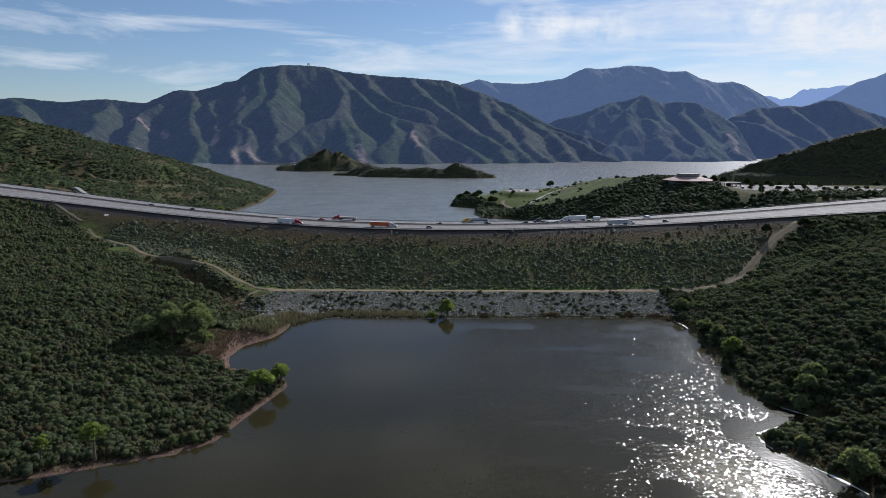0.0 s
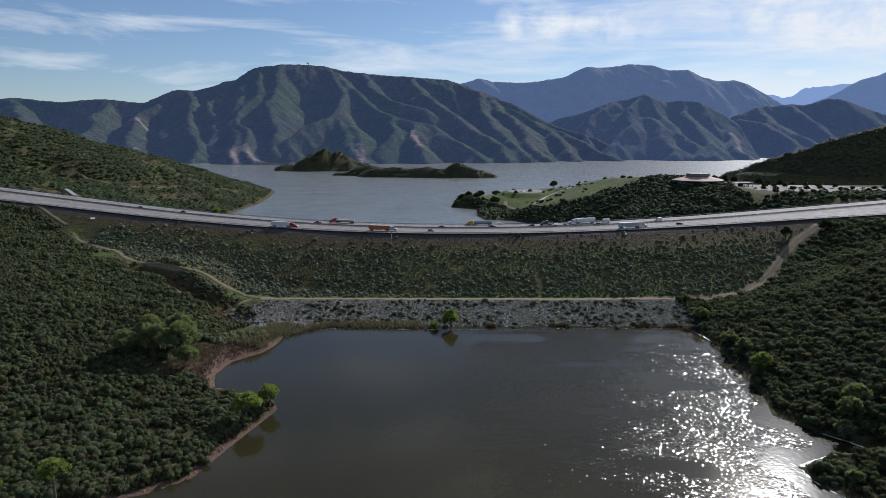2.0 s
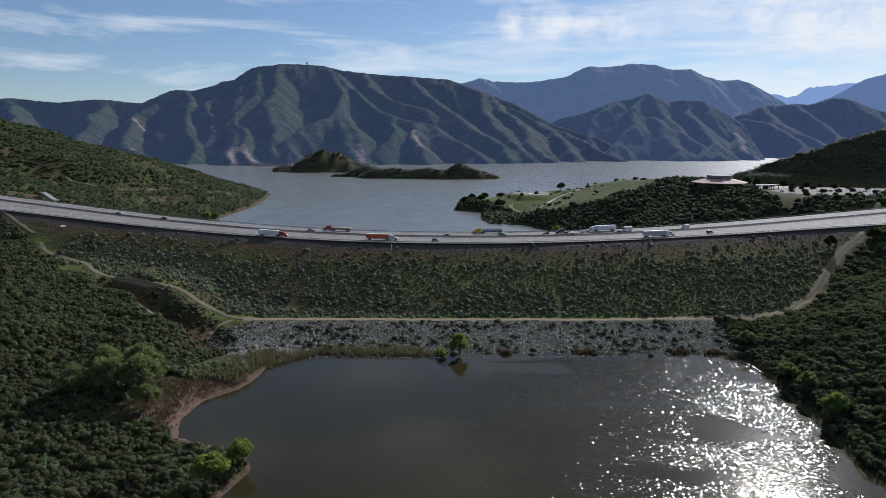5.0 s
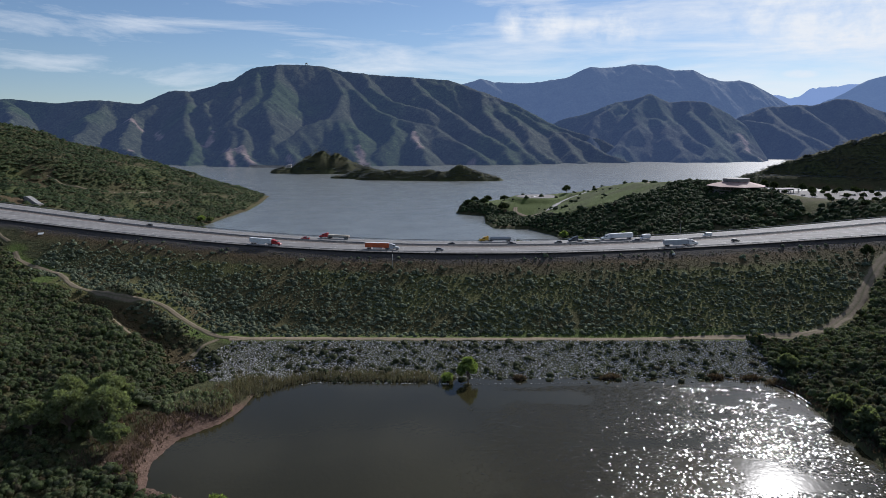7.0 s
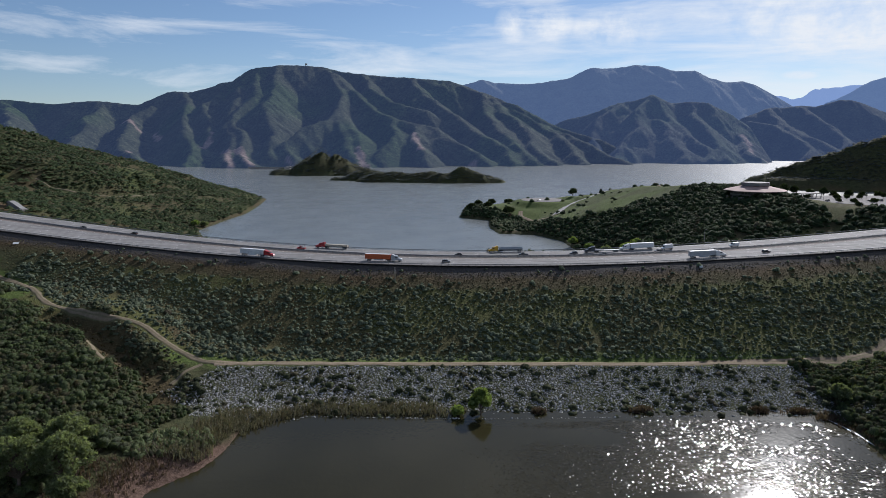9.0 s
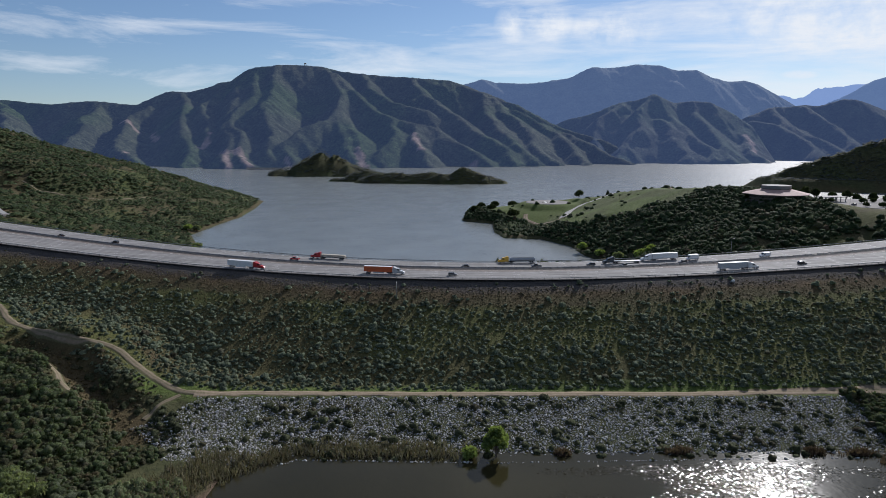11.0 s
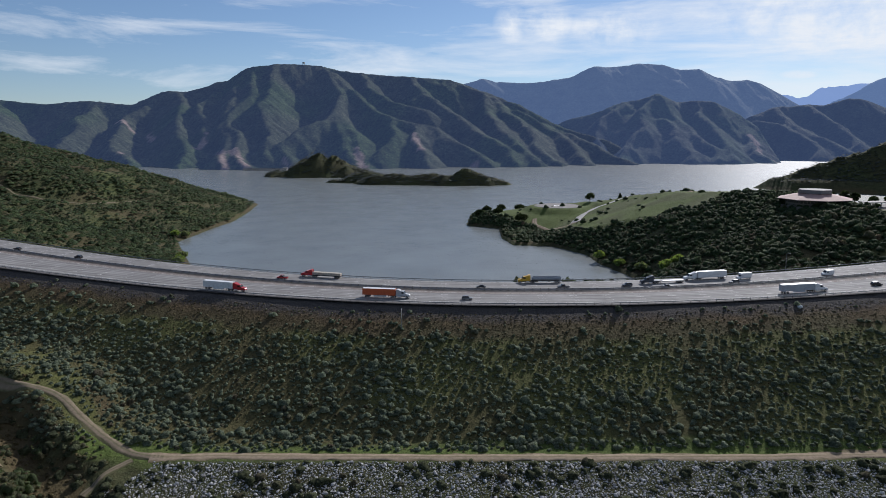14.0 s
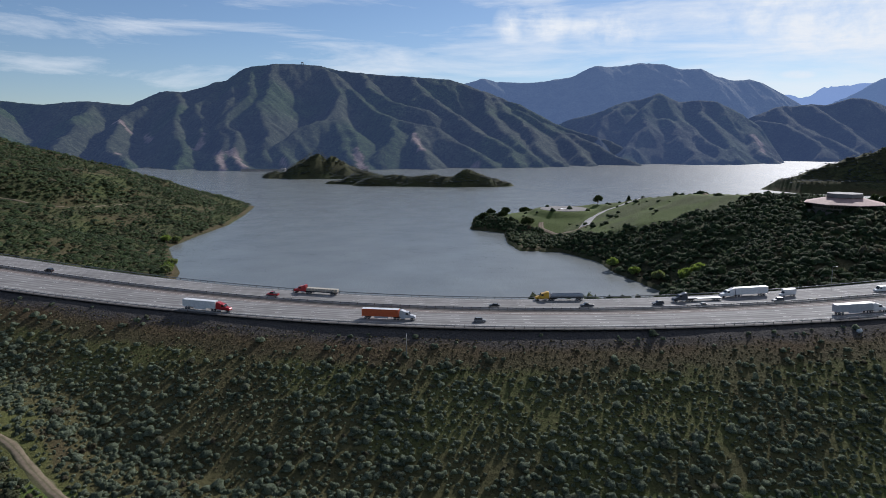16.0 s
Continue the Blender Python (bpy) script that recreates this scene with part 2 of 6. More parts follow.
def make_ground():
    m = Nodes("ground")
    soil = m.ramp(m.noise(0.35, 6), (0.3, (0.034, 0.029, 0.017)), (0.7, (0.092, 0.07, 0.042)))
    scrub = m.ramp(m.noise(0.16, 8, 0.75), (0.38, (0.028, 0.036, 0.014)), (0.55, (0.068, 0.078, 0.032)), (0.72, (0.12, 0.115, 0.06)))
    big = m.noise(0.012, 5)
    c = m.mix(m.ramp(big, (0.35, (0.45,) * 3), (0.65, (0.95,) * 3)), soil, scrub)
    r, g, b, gravel = m.attribute("cover")
    grass = m.ramp(m.noise(0.6, 8, 0.75), (0.3, (0.044, 0.066, 0.016)), (0.7, (0.128, 0.165, 0.044)))
    dry = m.ramp(m.noise(0.9, 9, 0.8), (0.32, (0.044, 0.030, 0.016)), (0.68, (0.146, 0.100, 0.055)))
    mud = m.ramp(m.noise(0.7, 8, 0.75), (0.3, (0.075, 0.046, 0.034)), (0.7, (0.19, 0.128, 0.098)))
    c = m.mix(r, c, grass)
    c = m.mix(g, c, dry)
    c = m.mix(b, c, mud)
    c = m.mix(gravel, c, m.ramp(m.noise(1.5, 6, 0.75), (0.3, (0.035, 0.032, 0.03)), (0.7, (0.105, 0.095, 0.09))))
    m.bump(m.noise(0.45, 8, 0.7), 0.8, 1.2)
    return m.done(c, 0.95, spec=0.1)


def make_mountain(name, dark, mid, light, haze_glow, relief):
    """Brushy slopes; the haze before a distant backdrop is painted in as blue emission."""
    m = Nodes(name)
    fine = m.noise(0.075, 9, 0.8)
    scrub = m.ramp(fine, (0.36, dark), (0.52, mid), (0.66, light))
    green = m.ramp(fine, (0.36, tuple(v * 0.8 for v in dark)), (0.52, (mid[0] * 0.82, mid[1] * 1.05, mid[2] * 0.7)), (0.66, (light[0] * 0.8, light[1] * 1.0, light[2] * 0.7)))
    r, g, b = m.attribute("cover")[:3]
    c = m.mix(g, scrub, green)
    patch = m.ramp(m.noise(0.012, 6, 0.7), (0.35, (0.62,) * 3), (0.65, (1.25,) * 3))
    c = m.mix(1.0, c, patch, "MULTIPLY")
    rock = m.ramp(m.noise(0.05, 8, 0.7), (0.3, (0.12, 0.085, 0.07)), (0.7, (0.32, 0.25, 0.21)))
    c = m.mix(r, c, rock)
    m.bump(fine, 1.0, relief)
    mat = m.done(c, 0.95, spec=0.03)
    # painted haze: the whole slope gives off this tint
    m.bsdf.inputs["Emission Color"].default_value = (*haze_glow, 1)
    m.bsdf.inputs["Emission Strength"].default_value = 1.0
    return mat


def make_water(name, deep, wave, strength, rough):
    m = Nodes(name)
    c = m.ramp(m.noise(0.02, 4), (0.3, deep), (0.7, tuple(v * 1.25 for v in deep)))
    patch = m.ramp(m.noise(0.011, 4, 0.55, stretch=(0.7, 1.6, 1)), (0.33, (0.16,) * 3), (0.40, (0.8,) * 3), (0.6, (1,) * 3))
    a = m.noise(wave, 1, 0.5, stretch=(1.25, 1.0, 1))
    fine = m.mix(0.25, a, m.noise(wave * 2.7, 1, 0.5))
    m.bump(m.mix(1.0, fine, patch, "MULTIPLY"), 1.0, strength)
    mat = m.done(c, rough, spec=0.3)
    m.bsdf.inputs["IOR"].default_value = 1.33
    return mat


def make_leaf(name, dark, light, dead=(0.10, 0.085, 0.055), share=0.86, glow=0.2, mixed=False):
    m = Nodes(name)
    hue = m.ramp(m.island(), (0.0, dark), (share - 0.06, light), (share, dead))
    grain = m.ramp(m.noise(1.9, 7, 0.82), (0.34, (0.28,) * 3), (0.66, (1.5,) * 3))
    m.bump(m.noise(1.7, 6, 0.8), 1.0, 1.0)
    c = m.mix(1.0, hue, grain, "MULTIPLY")
    c = m.mix(m.ramp(m.noise(0.025, 3), (0.4, (0,) * 3), (0.65, (0.55,) * 3)), c, m.mix(1.0, light, grain, "MULTIPLY"))
    if mixed:
        kinds = m.ramp(m.noise(0.20, 2, 0.5), (0.36, (1.22, 1.0, 0.9)), (0.47, (0.85, 1.0, 0.8)), (0.54, (1.0, 1.12, 0.8)), (0.66, (1.2, 1.2, 1.25)))
        c = m.mix(1.0, c, kinds, "MULTIPLY")
    mat = m.done(c, 0.85, spec=0.1)
    thin = m.n.new("ShaderNodeBsdfTranslucent")
    both = m.n.new("ShaderNodeMixShader")
    both.inputs["Fac"].default_value = glow
    m.l.new(m.mix(1.0, c, (1.3, 1.35, 0.8), "MULTIPLY"), thin.inputs["Color"])
    m.l.new(m.bsdf.outputs["BSDF"], both.inputs[1])
    m.l.new(thin.outputs["BSDF"], both.inputs[2])
    m.l.new(both.outputs["Shader"], m.n["Material Output"].inputs["Surface"])
    return mat


def make_plain(name, color, rough=0.6, metal=0.0, vary=0.25, scale=1.5, spec=0.4, bump=0.0):
    m = Nodes(name)
    lo, hi = tuple(v * (1 - vary) for v in color), tuple(min(1, v * (1 + vary)) for v in color)
    c = m.ramp(m.noise(scale, 6, 0.65), (0.3, lo), (0.7, hi))
    if bump:
        m.bump(m.noise(scale * 4, 5), bump, 0.1)
    return m.done(c, rough, metal, spec)


GROUND = make_ground()
# each range's last colour is painted haze, stronger the farther it stands
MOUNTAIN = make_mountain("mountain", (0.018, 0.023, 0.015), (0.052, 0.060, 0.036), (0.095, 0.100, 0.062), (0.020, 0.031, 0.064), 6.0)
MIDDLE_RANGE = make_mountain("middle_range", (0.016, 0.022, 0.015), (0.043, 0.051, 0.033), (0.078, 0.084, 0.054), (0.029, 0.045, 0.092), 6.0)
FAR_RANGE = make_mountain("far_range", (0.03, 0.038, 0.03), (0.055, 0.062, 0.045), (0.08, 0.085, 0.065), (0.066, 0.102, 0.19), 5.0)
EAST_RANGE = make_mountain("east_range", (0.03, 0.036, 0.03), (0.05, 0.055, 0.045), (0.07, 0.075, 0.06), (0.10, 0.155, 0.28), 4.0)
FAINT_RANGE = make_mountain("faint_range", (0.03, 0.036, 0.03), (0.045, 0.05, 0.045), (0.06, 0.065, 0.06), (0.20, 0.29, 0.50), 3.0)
POND_WATER = make_water("pond_water", (0.026, 0.023, 0.0105), 0.45, 0.03, 0.10)
POND_WAVE = make_plain("pond_wave", (0.034, 0.029, 0.014), 0.11, vary=0.15, scale=0.05, spec=0.14)
LAKE_WATER = make_water("lake_water", (0.150, 0.160, 0.155), 0.3, 0.34, 0.24)
SAGE = make_leaf("sage_leaf", (0.100, 0.124, 0.084), (0.225, 0.262, 0.178), share=0.95, glow=0.3)
CHAPARRAL = make_leaf("chaparral_leaf", (0.060, 0.072, 0.045), (0.150, 0.169, 0.103), share=0.93, glow=0.42, mixed=True)
FAR_SCRUB = make_leaf("scrub_leaf", (0.022, 0.034, 0.019), (0.062, 0.082, 0.041), share=0.95, mixed=True)

# far scrub lightened to blue-grey: distance haze put into the leaf colour
HAZED_SCRUB = make_leaf("hazed_scrub_leaf", (0.042, 0.052, 0.054), (0.078, 0.090, 0.086), dead=(0.07, 0.07, 0.065), share=0.95)

# ---- ground, one sheet to the horizon ----
OX, OY = 38.0, -600.0
ang = np.concatenate([np.arange(-180, -42, 4.0), np.arange(-42, 42, 0.16), np.arange(42, 180, 4.0)])
rad = [3.0]
while rad[-1] < 6200:
    r0 = rad[-1]
    rad.append(r0 * (1.12 if r0 < 200 else 1.0056 if r0 < 1200 else 1.0062 if r0 < 2200 else 1.02))
rad = np.array(rad)
A, R = np.meshgrid(np.radians(ang), rad)
gx, gy = OX + R * np.sin(A), OY + R * np.cos(A)
shape = gx.shape
gz = np.concatenate([land(a, b) for a, b in zip(np.array_split(gx.ravel(), 12), np.array_split(gy.ravel(), 12))])
gx, gy = gx.ravel(), gy.ravel()
nr, na = shape
i, j = np.meshgrid(np.arange(nr - 1), np.arange(na), indexing="ij")
j2 = (j + 1) % na
quads = np.stack([i * na + j, i * na + j2, (i + 1) * na + j2, (i + 1) * na + j], -1).reshape(-1, 4)[:, ::-1]
ground = mesh_of("ground", np.stack([gx, gy, gz], 1), quads, GROUND, True)
tagged(ground, "scrub-covered hills, shores and mountain slopes around water", "ground", kind="structure")
# what covers it: green grass, dry grass, red mud
dpv, dlv = shore_distance(POND, gx, gy), shore_distance(LAKE, gx, gy)
vv = gy - road_near(gx)
grass = smooth(BENCH_Y + 14, BENCH_Y + 4, gy) * smooth(BENCH_Y - 4, BENCH_Y, gy) * (gx > -110) * (gx < 215) * 0.9
grass = np.maximum(grass, 0.85 * smooth(0.35, 0.6, vnoise(gx / 18, gy / 18, 5)) * smooth(24, 8, np.hypot((gx + 140) / 2.2, gy + 20)))
meadow = meadow_mask(gx, gy) * (gy < 900)
grass = np.maximum(grass, meadow * (0.45 + 0.45 * smooth(0.3, 0.6, vnoise(gx / 25, gy / 25, 97))))
dry = smooth(-26, -4, vv + 10 * fbm(gx / 20, gy / 20, 3, 2)) * (vv < 1) * (gx > -260) * (gx < 300)
dry = np.maximum(dry, 0.45 * (vv < 1) * (vv > -90) * (gy > BENCH_Y + 8) * (gx > -200) * (gx < 300))
grass = np.maximum(grass, (0.3 + 0.65 * smooth(0.35, 0.6, vnoise(gx / 30, gy / 20, 66) + gx / 900)) * (vv < -20) * (gy > BENCH_Y + 8) * (gx > -200) * (gx < 260))
dry = np.maximum(dry, 0.7 * smooth(1.5, 4, dlv) * smooth(10, 5, dlv) * (gy < 1200))
mud = smooth(6, 1.5, dpv - 9 * smooth(-205, -190, gy) * smooth(-135, -150, gy) + 5 * fbm(gx / 14, gy / 14, 3, 8)) * (gx < 40) * (gy < -118) * (gy > -330)
stony = smooth(-11, -6, vv + 3 * fbm(gx / 8, gy / 8, 3, 6)) * (vv < 3) * (gx > -330) * (gx < 330)
td = line_distance([(a, b, 0) for a, b in HILL_TRAIL], gx, gy)[0]
grass = np.maximum(grass * (1 - 0.9 * smooth(16, 10, td) * (gx < -100)), smooth(8, 3, td + 8 * fbm(gx / 12, gy / 12, 3, 19)))
grass = np.maximum(grass, smooth(10, 5, line_distance(GRASS_STRIP, gx, gy)[0] + 7 * fbm(gx / 10, gy / 10, 3, 23)))
rvd = line_distance(RAVINE, gx, gy)[0]
grass = grass * smooth(6, 12, rvd)
dry = np.maximum(dry, 0.6 * smooth(7, 3, rvd + 6 * fbm(gx / 10, gy / 10, 3, 29)) * (gy < 60))
headland = (gx < -150) * (gy > road_far(gx) + 8) * (gy < 1150)
grass = np.maximum(grass, 0.3 * headland * smooth(0.58, 0.74, vnoise(gx / 34, gy / 60, 61)))
dry = np.maximum(dry, 0.35 * headland * smooth(0.70, 0.78, vnoise(gx / 26, gy / 55, 62)))
roadside = (gx > 250) * (gx < 540) * smooth(3, 8, gy - road_far(gx)) * smooth(170, 140, gy - 0.2 * gx)
grass = np.maximum(grass, 0.6 * roadside * smooth(0.3, 0.55, vnoise(gx / 22, gy / 14, 98)))
dry = np.maximum(dry, 0.35 * roadside)
clearing = smooth(1.25, 0.8, np.hypot((gx + 442) / 62, (gy - 272) / 30) + 0.5 * fbm(gx / 20, gy / 20, 3, 99))
dry = np.maximum(dry, 0.85 * clearing)
cover = np.stack([grass, dry, mud, stony], 1).astype(np.float32)
ground.data.color_attributes.new("cover", "FLOAT_COLOR", "POINT").data.foreach_set("color", cover.ravel())


# ---- mountains beyond the lake ----
# crests and spurs: bearing in thousandths of forward distance, and rise over the horizon likewise
MAIN_CREST = [(-900, 55), (-716, 62), (-660, 64), (-600, 57), (-540, 62), (-474, 57), (-415, 77), (-385, 75), (-325, 92), (-290, 109), (-250, 113), (-218, 114), (-177, 111), (-131, 101), (5, 91), (42, 81), (64, 73), (106, 58), (151, 32), (243, 1), (307, -31), (380, -45)]
MAIN_SPURS_WEST = [[(-680, 61.2), (-660, 35.9), (-650, 12.2)], [(-529, 59.4), (-558, 33.3), (-580, -3.7)], [(-451, 56), (-483, 40.3), (-491, 15.8), (-494, -9), (-472, -30.4)], [(-398, 75), (-391, 49), (-410, 28.1), (-399, -1.9), (-407, -34)], [(-342, 78.4), (-367, 49), (-366, 18.4)]]
MAIN_SPURS_MIDDLE = [[(-299, 100.7), (-313, 70.7), (-332, 38.6), (-343, 0.8), (-332, -38.5)], [(-277, 111), (-292, 73.3), (-322, 35.1), (-320, -0.1), (-301, -37.6)], [(-250, 111.8), (-268, 75), (-277, 35.9), (-267, 5.2), (-276, -14.3)], [(-182, 109.3), (-162, 70.7), (-176, 40.3), (-219, 14), (-250, -1.9), (-235, -38.5)], [(-170, 43.8), (-160, 5.2), (-141, -36.7)], [(-166, 47.3), (-145, 15.8), (-137, -5.4), (-122, -38.5)]]
MAIN_SPURS_EAST = [[(-171, 104.2), (-152, 83.6), (-117, 61.2), (-73, 35.1), (-35, 26.3), (-50, 10.5), (-38, -14.3), (-25, -38.5)], [(-35, 26.3), (16, 5.2), (52, -16.1), (74, -36.7)], [(-73, 35.1), (-84, 9.6), (-112, -21.5)], [(-127, 100.7), (-108, 75), (-75, 59.4), (-32, 47.3)], [(-55, 95.6), (-35, 69.8), (5, 43.8), (43, 17.5), (86, -9), (116, -34.9)], [(25, 84.5), (65, 72.4), (68, 42.1), (79, 14), (118, -14.3), (141, -35.8)]]
MAIN_SPURS_SLOPE = [[(76, 66.4), (105, 35.1), (127, -0.1), (173, -34.9)], [(108, 49), (150, 24.6), (181, -3.7), (209, -35.8)], [(150, 28.1), (196, 4.3), (249, -17.9), (286, -34)]]
MIDDLE_SPURS = [[(312, 70.7), (298, 44.7), (303, 18.4), (274, -7.2), (263, -28.6)], [(314, 69.8), (338, 38.6), (365, 8.7), (388, -5.4), (404, -34)], [(323, 35.9), (343, 5.2), (362, -14.3), (369, -34)], [(379, 60.3), (392, 27.2), (415, -3.7), (423, -34)], [(425, 57.7), (449, 26.3), (455, 7), (467, -14.3), (498, -34.9)], [(268, 57.7), (238, 35.9), (232, 7), (238, -14.3)]]
RIGHT_SPURS = [[(495, 51.6), (526, 27.2), (562, 5.2), (600, -14.3)], [(472, 31.6), (508, 27.2), (551, -1.9), (565, -21.5)], [(544, 55.1), (580, 26.3), (610, 0.8)], [(603, 62), (639, 38.6), (680, 15.8)], [(647, 53.4), (695, 27.2)]]
SCARS = [[(-343, -5.4), (-338, -23.2), (-331, -37.6)], [(-319, -7.2), (-307, -25), (-300, -36.7)], [(-244, -16.1), (-235, -37.6)], [(-137, -5.4), (-124, -37.6)], [(-51, 12.2), (-42, -9)], [(-58, -23.2), (-63, -38.5)], [(456, 7), (469, -16.1), (498, -34)], [(-490, 35.1), (-467, 29.8)], [(-490, -7.2), (-485, -12.5)], [(-450, 35.1), (-441, 22.8)], [(-359, 17.5), (-376, 1.6)], [(38, -21.5), (38, -35.8)]]
MIDDLE_CREST = [(158, 21), (184, 31.6), (215, 40.3), (246, 54.2), (268, 59.4), (286, 61.2), (312, 70.7), (325, 64.6), (339, 57.7), (370, 60.3), (401, 59.4), (420, 52.5), (448, 35.9), (467, 18.4), (482, -3.7), (508, -39.4)]
RIGHT_CREST = [(436, 14), (452, 33.3), (471, 42.1), (500, 52.5), (522, 51.6), (547, 54.2), (567, 51.6), (593, 59.4), (606, 62.9), (628, 61.2), (647, 53.4), (684, 40.3), (730, 27.2), (822, 9.6)]
FAR_CREST = [(-57, 49), (-4, 70.7), (25, 83.6), (51, 93), (69, 88.8), (94, 87.9), (134, 87), (178, 94.8), (201, 105), (217, 111), (235, 109.3), (261, 111), (289, 114.4), (318, 113.5), (345, 105), (378, 106.7), (403, 94.8), (423, 88.8), (448, 90.5), (473, 83.6), (503, 68.1), (531, 52.5), (568, 35.9), (704, 5.2)]
FAR_SPURS = [[(51, 93), (89, 66.4), (130, 49), (164, 35.1)], [(178, 94.8), (147, 75), (135, 53.4)], [(217, 111), (194, 83.6), (185, 57.7), (159, 35.9)], [(289, 114.4), (255, 76.7), (232, 47.3), (202, 27.2)], [(235, 109.3), (222, 83.6), (219, 57.7)], [(318, 113.5), (306, 85.3), (326, 57.7)], [(378, 106.7), (407, 70.7), (448, 38.6)], [(349, 105), (364, 79.3), (402, 49)], [(448, 90.5), (490, 61.2), (537, 40.3)]]
EAST_CREST = [(537, 35.9), (567, 49), (592, 62), (618, 75), (643, 88.8), (668, 97.3), (692, 105.9), (753, 122), (849, 126.2), (983, 117.8)]
EAST_SPURS = [[(643, 88.8), (619, 64.6), (585, 49)], [(692, 105.9), (675, 75), (647, 49)], [(753, 122), (733, 75), (711, 40.3)]]
FAINT_CREST = [(460, 53.4), (485, 68.1), (510, 70.7), (528, 66.4), (543, 68.1), (564, 78.4), (599, 85.3), (620, 88.8), (651, 91.3), (695, 93.9), (809, 100.7)]


def on_face(b, rise, crest, dc_of, base):
    """The place where a line of sight meets the even face between shore and crest."""
    dc = float(dc_of(b))
    top = 105 + np.interp(b, [p[0] for p in crest], [p[1] for p in crest]) / 1000 * dc
    s = np.clip((105 + rise / 1000 * base - LAKE_Z) / ((top - LAKE_Z) - rise / 1000 * (dc - base)), 0, 1)
    d = base + s * (dc - base)
    return 38.7 + b / 1000 * d, d - 470, LAKE_Z + (top - LAKE_Z) * s


def gullies(x, y, h, step, wave, amp, seed):
    """Runnels that follow the fall of the slope."""
    gy_, gx_ = np.gradient(h, step)
    g = np.hypot(gx_, gy_) + 1e-6
    px, py = -gy_ / g, gx_ / g
    total, weight = 0.0, 1e-6
    ix, iy = np.floor(x / wave), np.floor(y / wave)
    for a in (-1, 0, 1):
        for b in (-1, 0, 1):
            cx, cy = (ix + a + hash01(ix + a, iy + b, seed)) * wave, (iy + b + hash01(ix + a, iy + b, seed + 1)) * wave
            w = np.exp(-((x - cx) ** 2 + (y - cy) ** 2) / (0.5 * wave * wave))
            total, weight = total + w * np.cos(((x - cx) * px + (y - cy) * py) * 2 * np.pi / (0.62 * wave)), weight + w
    return h + amp * wave * total / weight * np.clip(g / 0.5, 0, 1)


def mountain_range(x0, x1, y0, y1, step, crest, dc_of, base_of, spurs, side, seed, carve):
    """Heights on an even grid: spurs run down from the crest, with valleys between them."""
    x, y = np.meshgrid(np.arange(x0, x1, step), np.arange(y0, y1, step))
    wx = x + 80 * fbm(x / 330, y / 330, 4, seed) + 9 * fbm(x / 60, y / 60, 3, seed + 9)
    wy = y + 80 * fbm(x / 330, y / 330, 4, seed + 5) + 9 * fbm(x / 60, y / 60, 3, seed + 14)
    top_line = []
    for b, r in crest:
        d = float(dc_of(b)) + 40 * math.sin(b / 37.0)
        top_line.append((38.7 + b / 1000 * d, d - 470, 105 + r / 1000 * d))
    h = np.full(x.shape, -900.0)
    for line in [top_line] + [[on_face(b, r, crest, dc_of, float(base_of(b))) for b, r in spur] for spur in spurs]:
        for (ax, ay, az_), (bx, by, bz) in zip(line, line[1:]):
            ex, ey = bx - ax, by - ay
            t = np.clip(((wx - ax) * ex + (wy - ay) * ey) / (ex * ex + ey * ey), 0, 1)
            d = np.hypot(wx - ax - t * ex, wy - ay - t * ey)
            lee = 1 - 0.30 * np.tanh((wx - ax - t * ex) / 60) * np.exp(-d / 170)  # the western flanks are the steep ones
            h = np.maximum(h, az_ + t * (bz - az_) - side * lee * d)
    # valley floors
    D = y + 470
    b = (x - 38.7) / D * 1000
    base, dc = base_of(b), dc_of(b)
    s = np.clip((D - base) / (dc - base), 0, 1)
    top = 105 + np.interp(b, [p[0] for p in crest], [p[1] for p in crest]) / 1000 * dc
    floor = np.where(D < base, LAKE_Z - 40 + 0.1 * (D - base), LAKE_Z + (top - LAKE_Z) * 0.78 * s ** 1.7 - 35)
    h = np.where(D < dc, np.maximum(h, floor), h)
    h = h - 1.2 * np.maximum(0, base + 60 - D)
    for k in range(4):
        h[1:-1, 1:-1] = (h[1:-1, 1:-1] * 2 + h[:-2, 1:-1] + h[2:, 1:-1] + h[1:-1, :-2] + h[1:-1, 2:]) / 6
    for k, wave in enumerate((150, 80, 44)):
        h = gullies(x, y, h, step, wave, carve * (0.7, 1.0, 1.0)[k], seed + 20 + 3 * k)
    h += 3 * fbm(x / 45, y / 45, 3, seed + 40)
    # nothing in front stands over the skyline
    return x, y, np.where(D < dc + 120, np.minimum(h, 105 + (top - 105) / dc * D), h)


def range_mesh(name, x, y, h, material, label):
    n, m = h.shape
    i, j = np.meshgrid(np.arange(n - 1), np.arange(m - 1), indexing="ij")
    a = (i * m + j).ravel()
    f = np.stack([a, a + 1, a + m + 1, a + m], 1)
    f = f[h.ravel()[f].max(1) > LAKE_Z - 14]
    used, f = np.unique(f, return_inverse=True)
    ob = mesh_of(name, np.stack([x.ravel(), y.ravel(), h.ravel()], 1)[used], f.reshape(-1, 4), material, True)
    return tagged(ob, label, "mountain", kind="structure"), used


even = lambda d: lambda b: b * 0 + float(d)
main_base = lambda b: np.interp(b, [-620, -480, -330, -65, 178, 307], [2980, 2900, 2690, 2680, 2960, 3080])
main_dc = lambda b: np.interp(b, [40, 180, 307, 380], [4200, 3750, 3300, 3200])
mx, my, mh = mountain_range(-2900, 1500, 2060, 4300, 10.0, MAIN_CREST, main_dc, main_base, MAIN_SPURS_WEST + MAIN_SPURS_MIDDLE + MAIN_SPURS_EAST + MAIN_SPURS_SLOPE, 0.78, 11, 0.036)
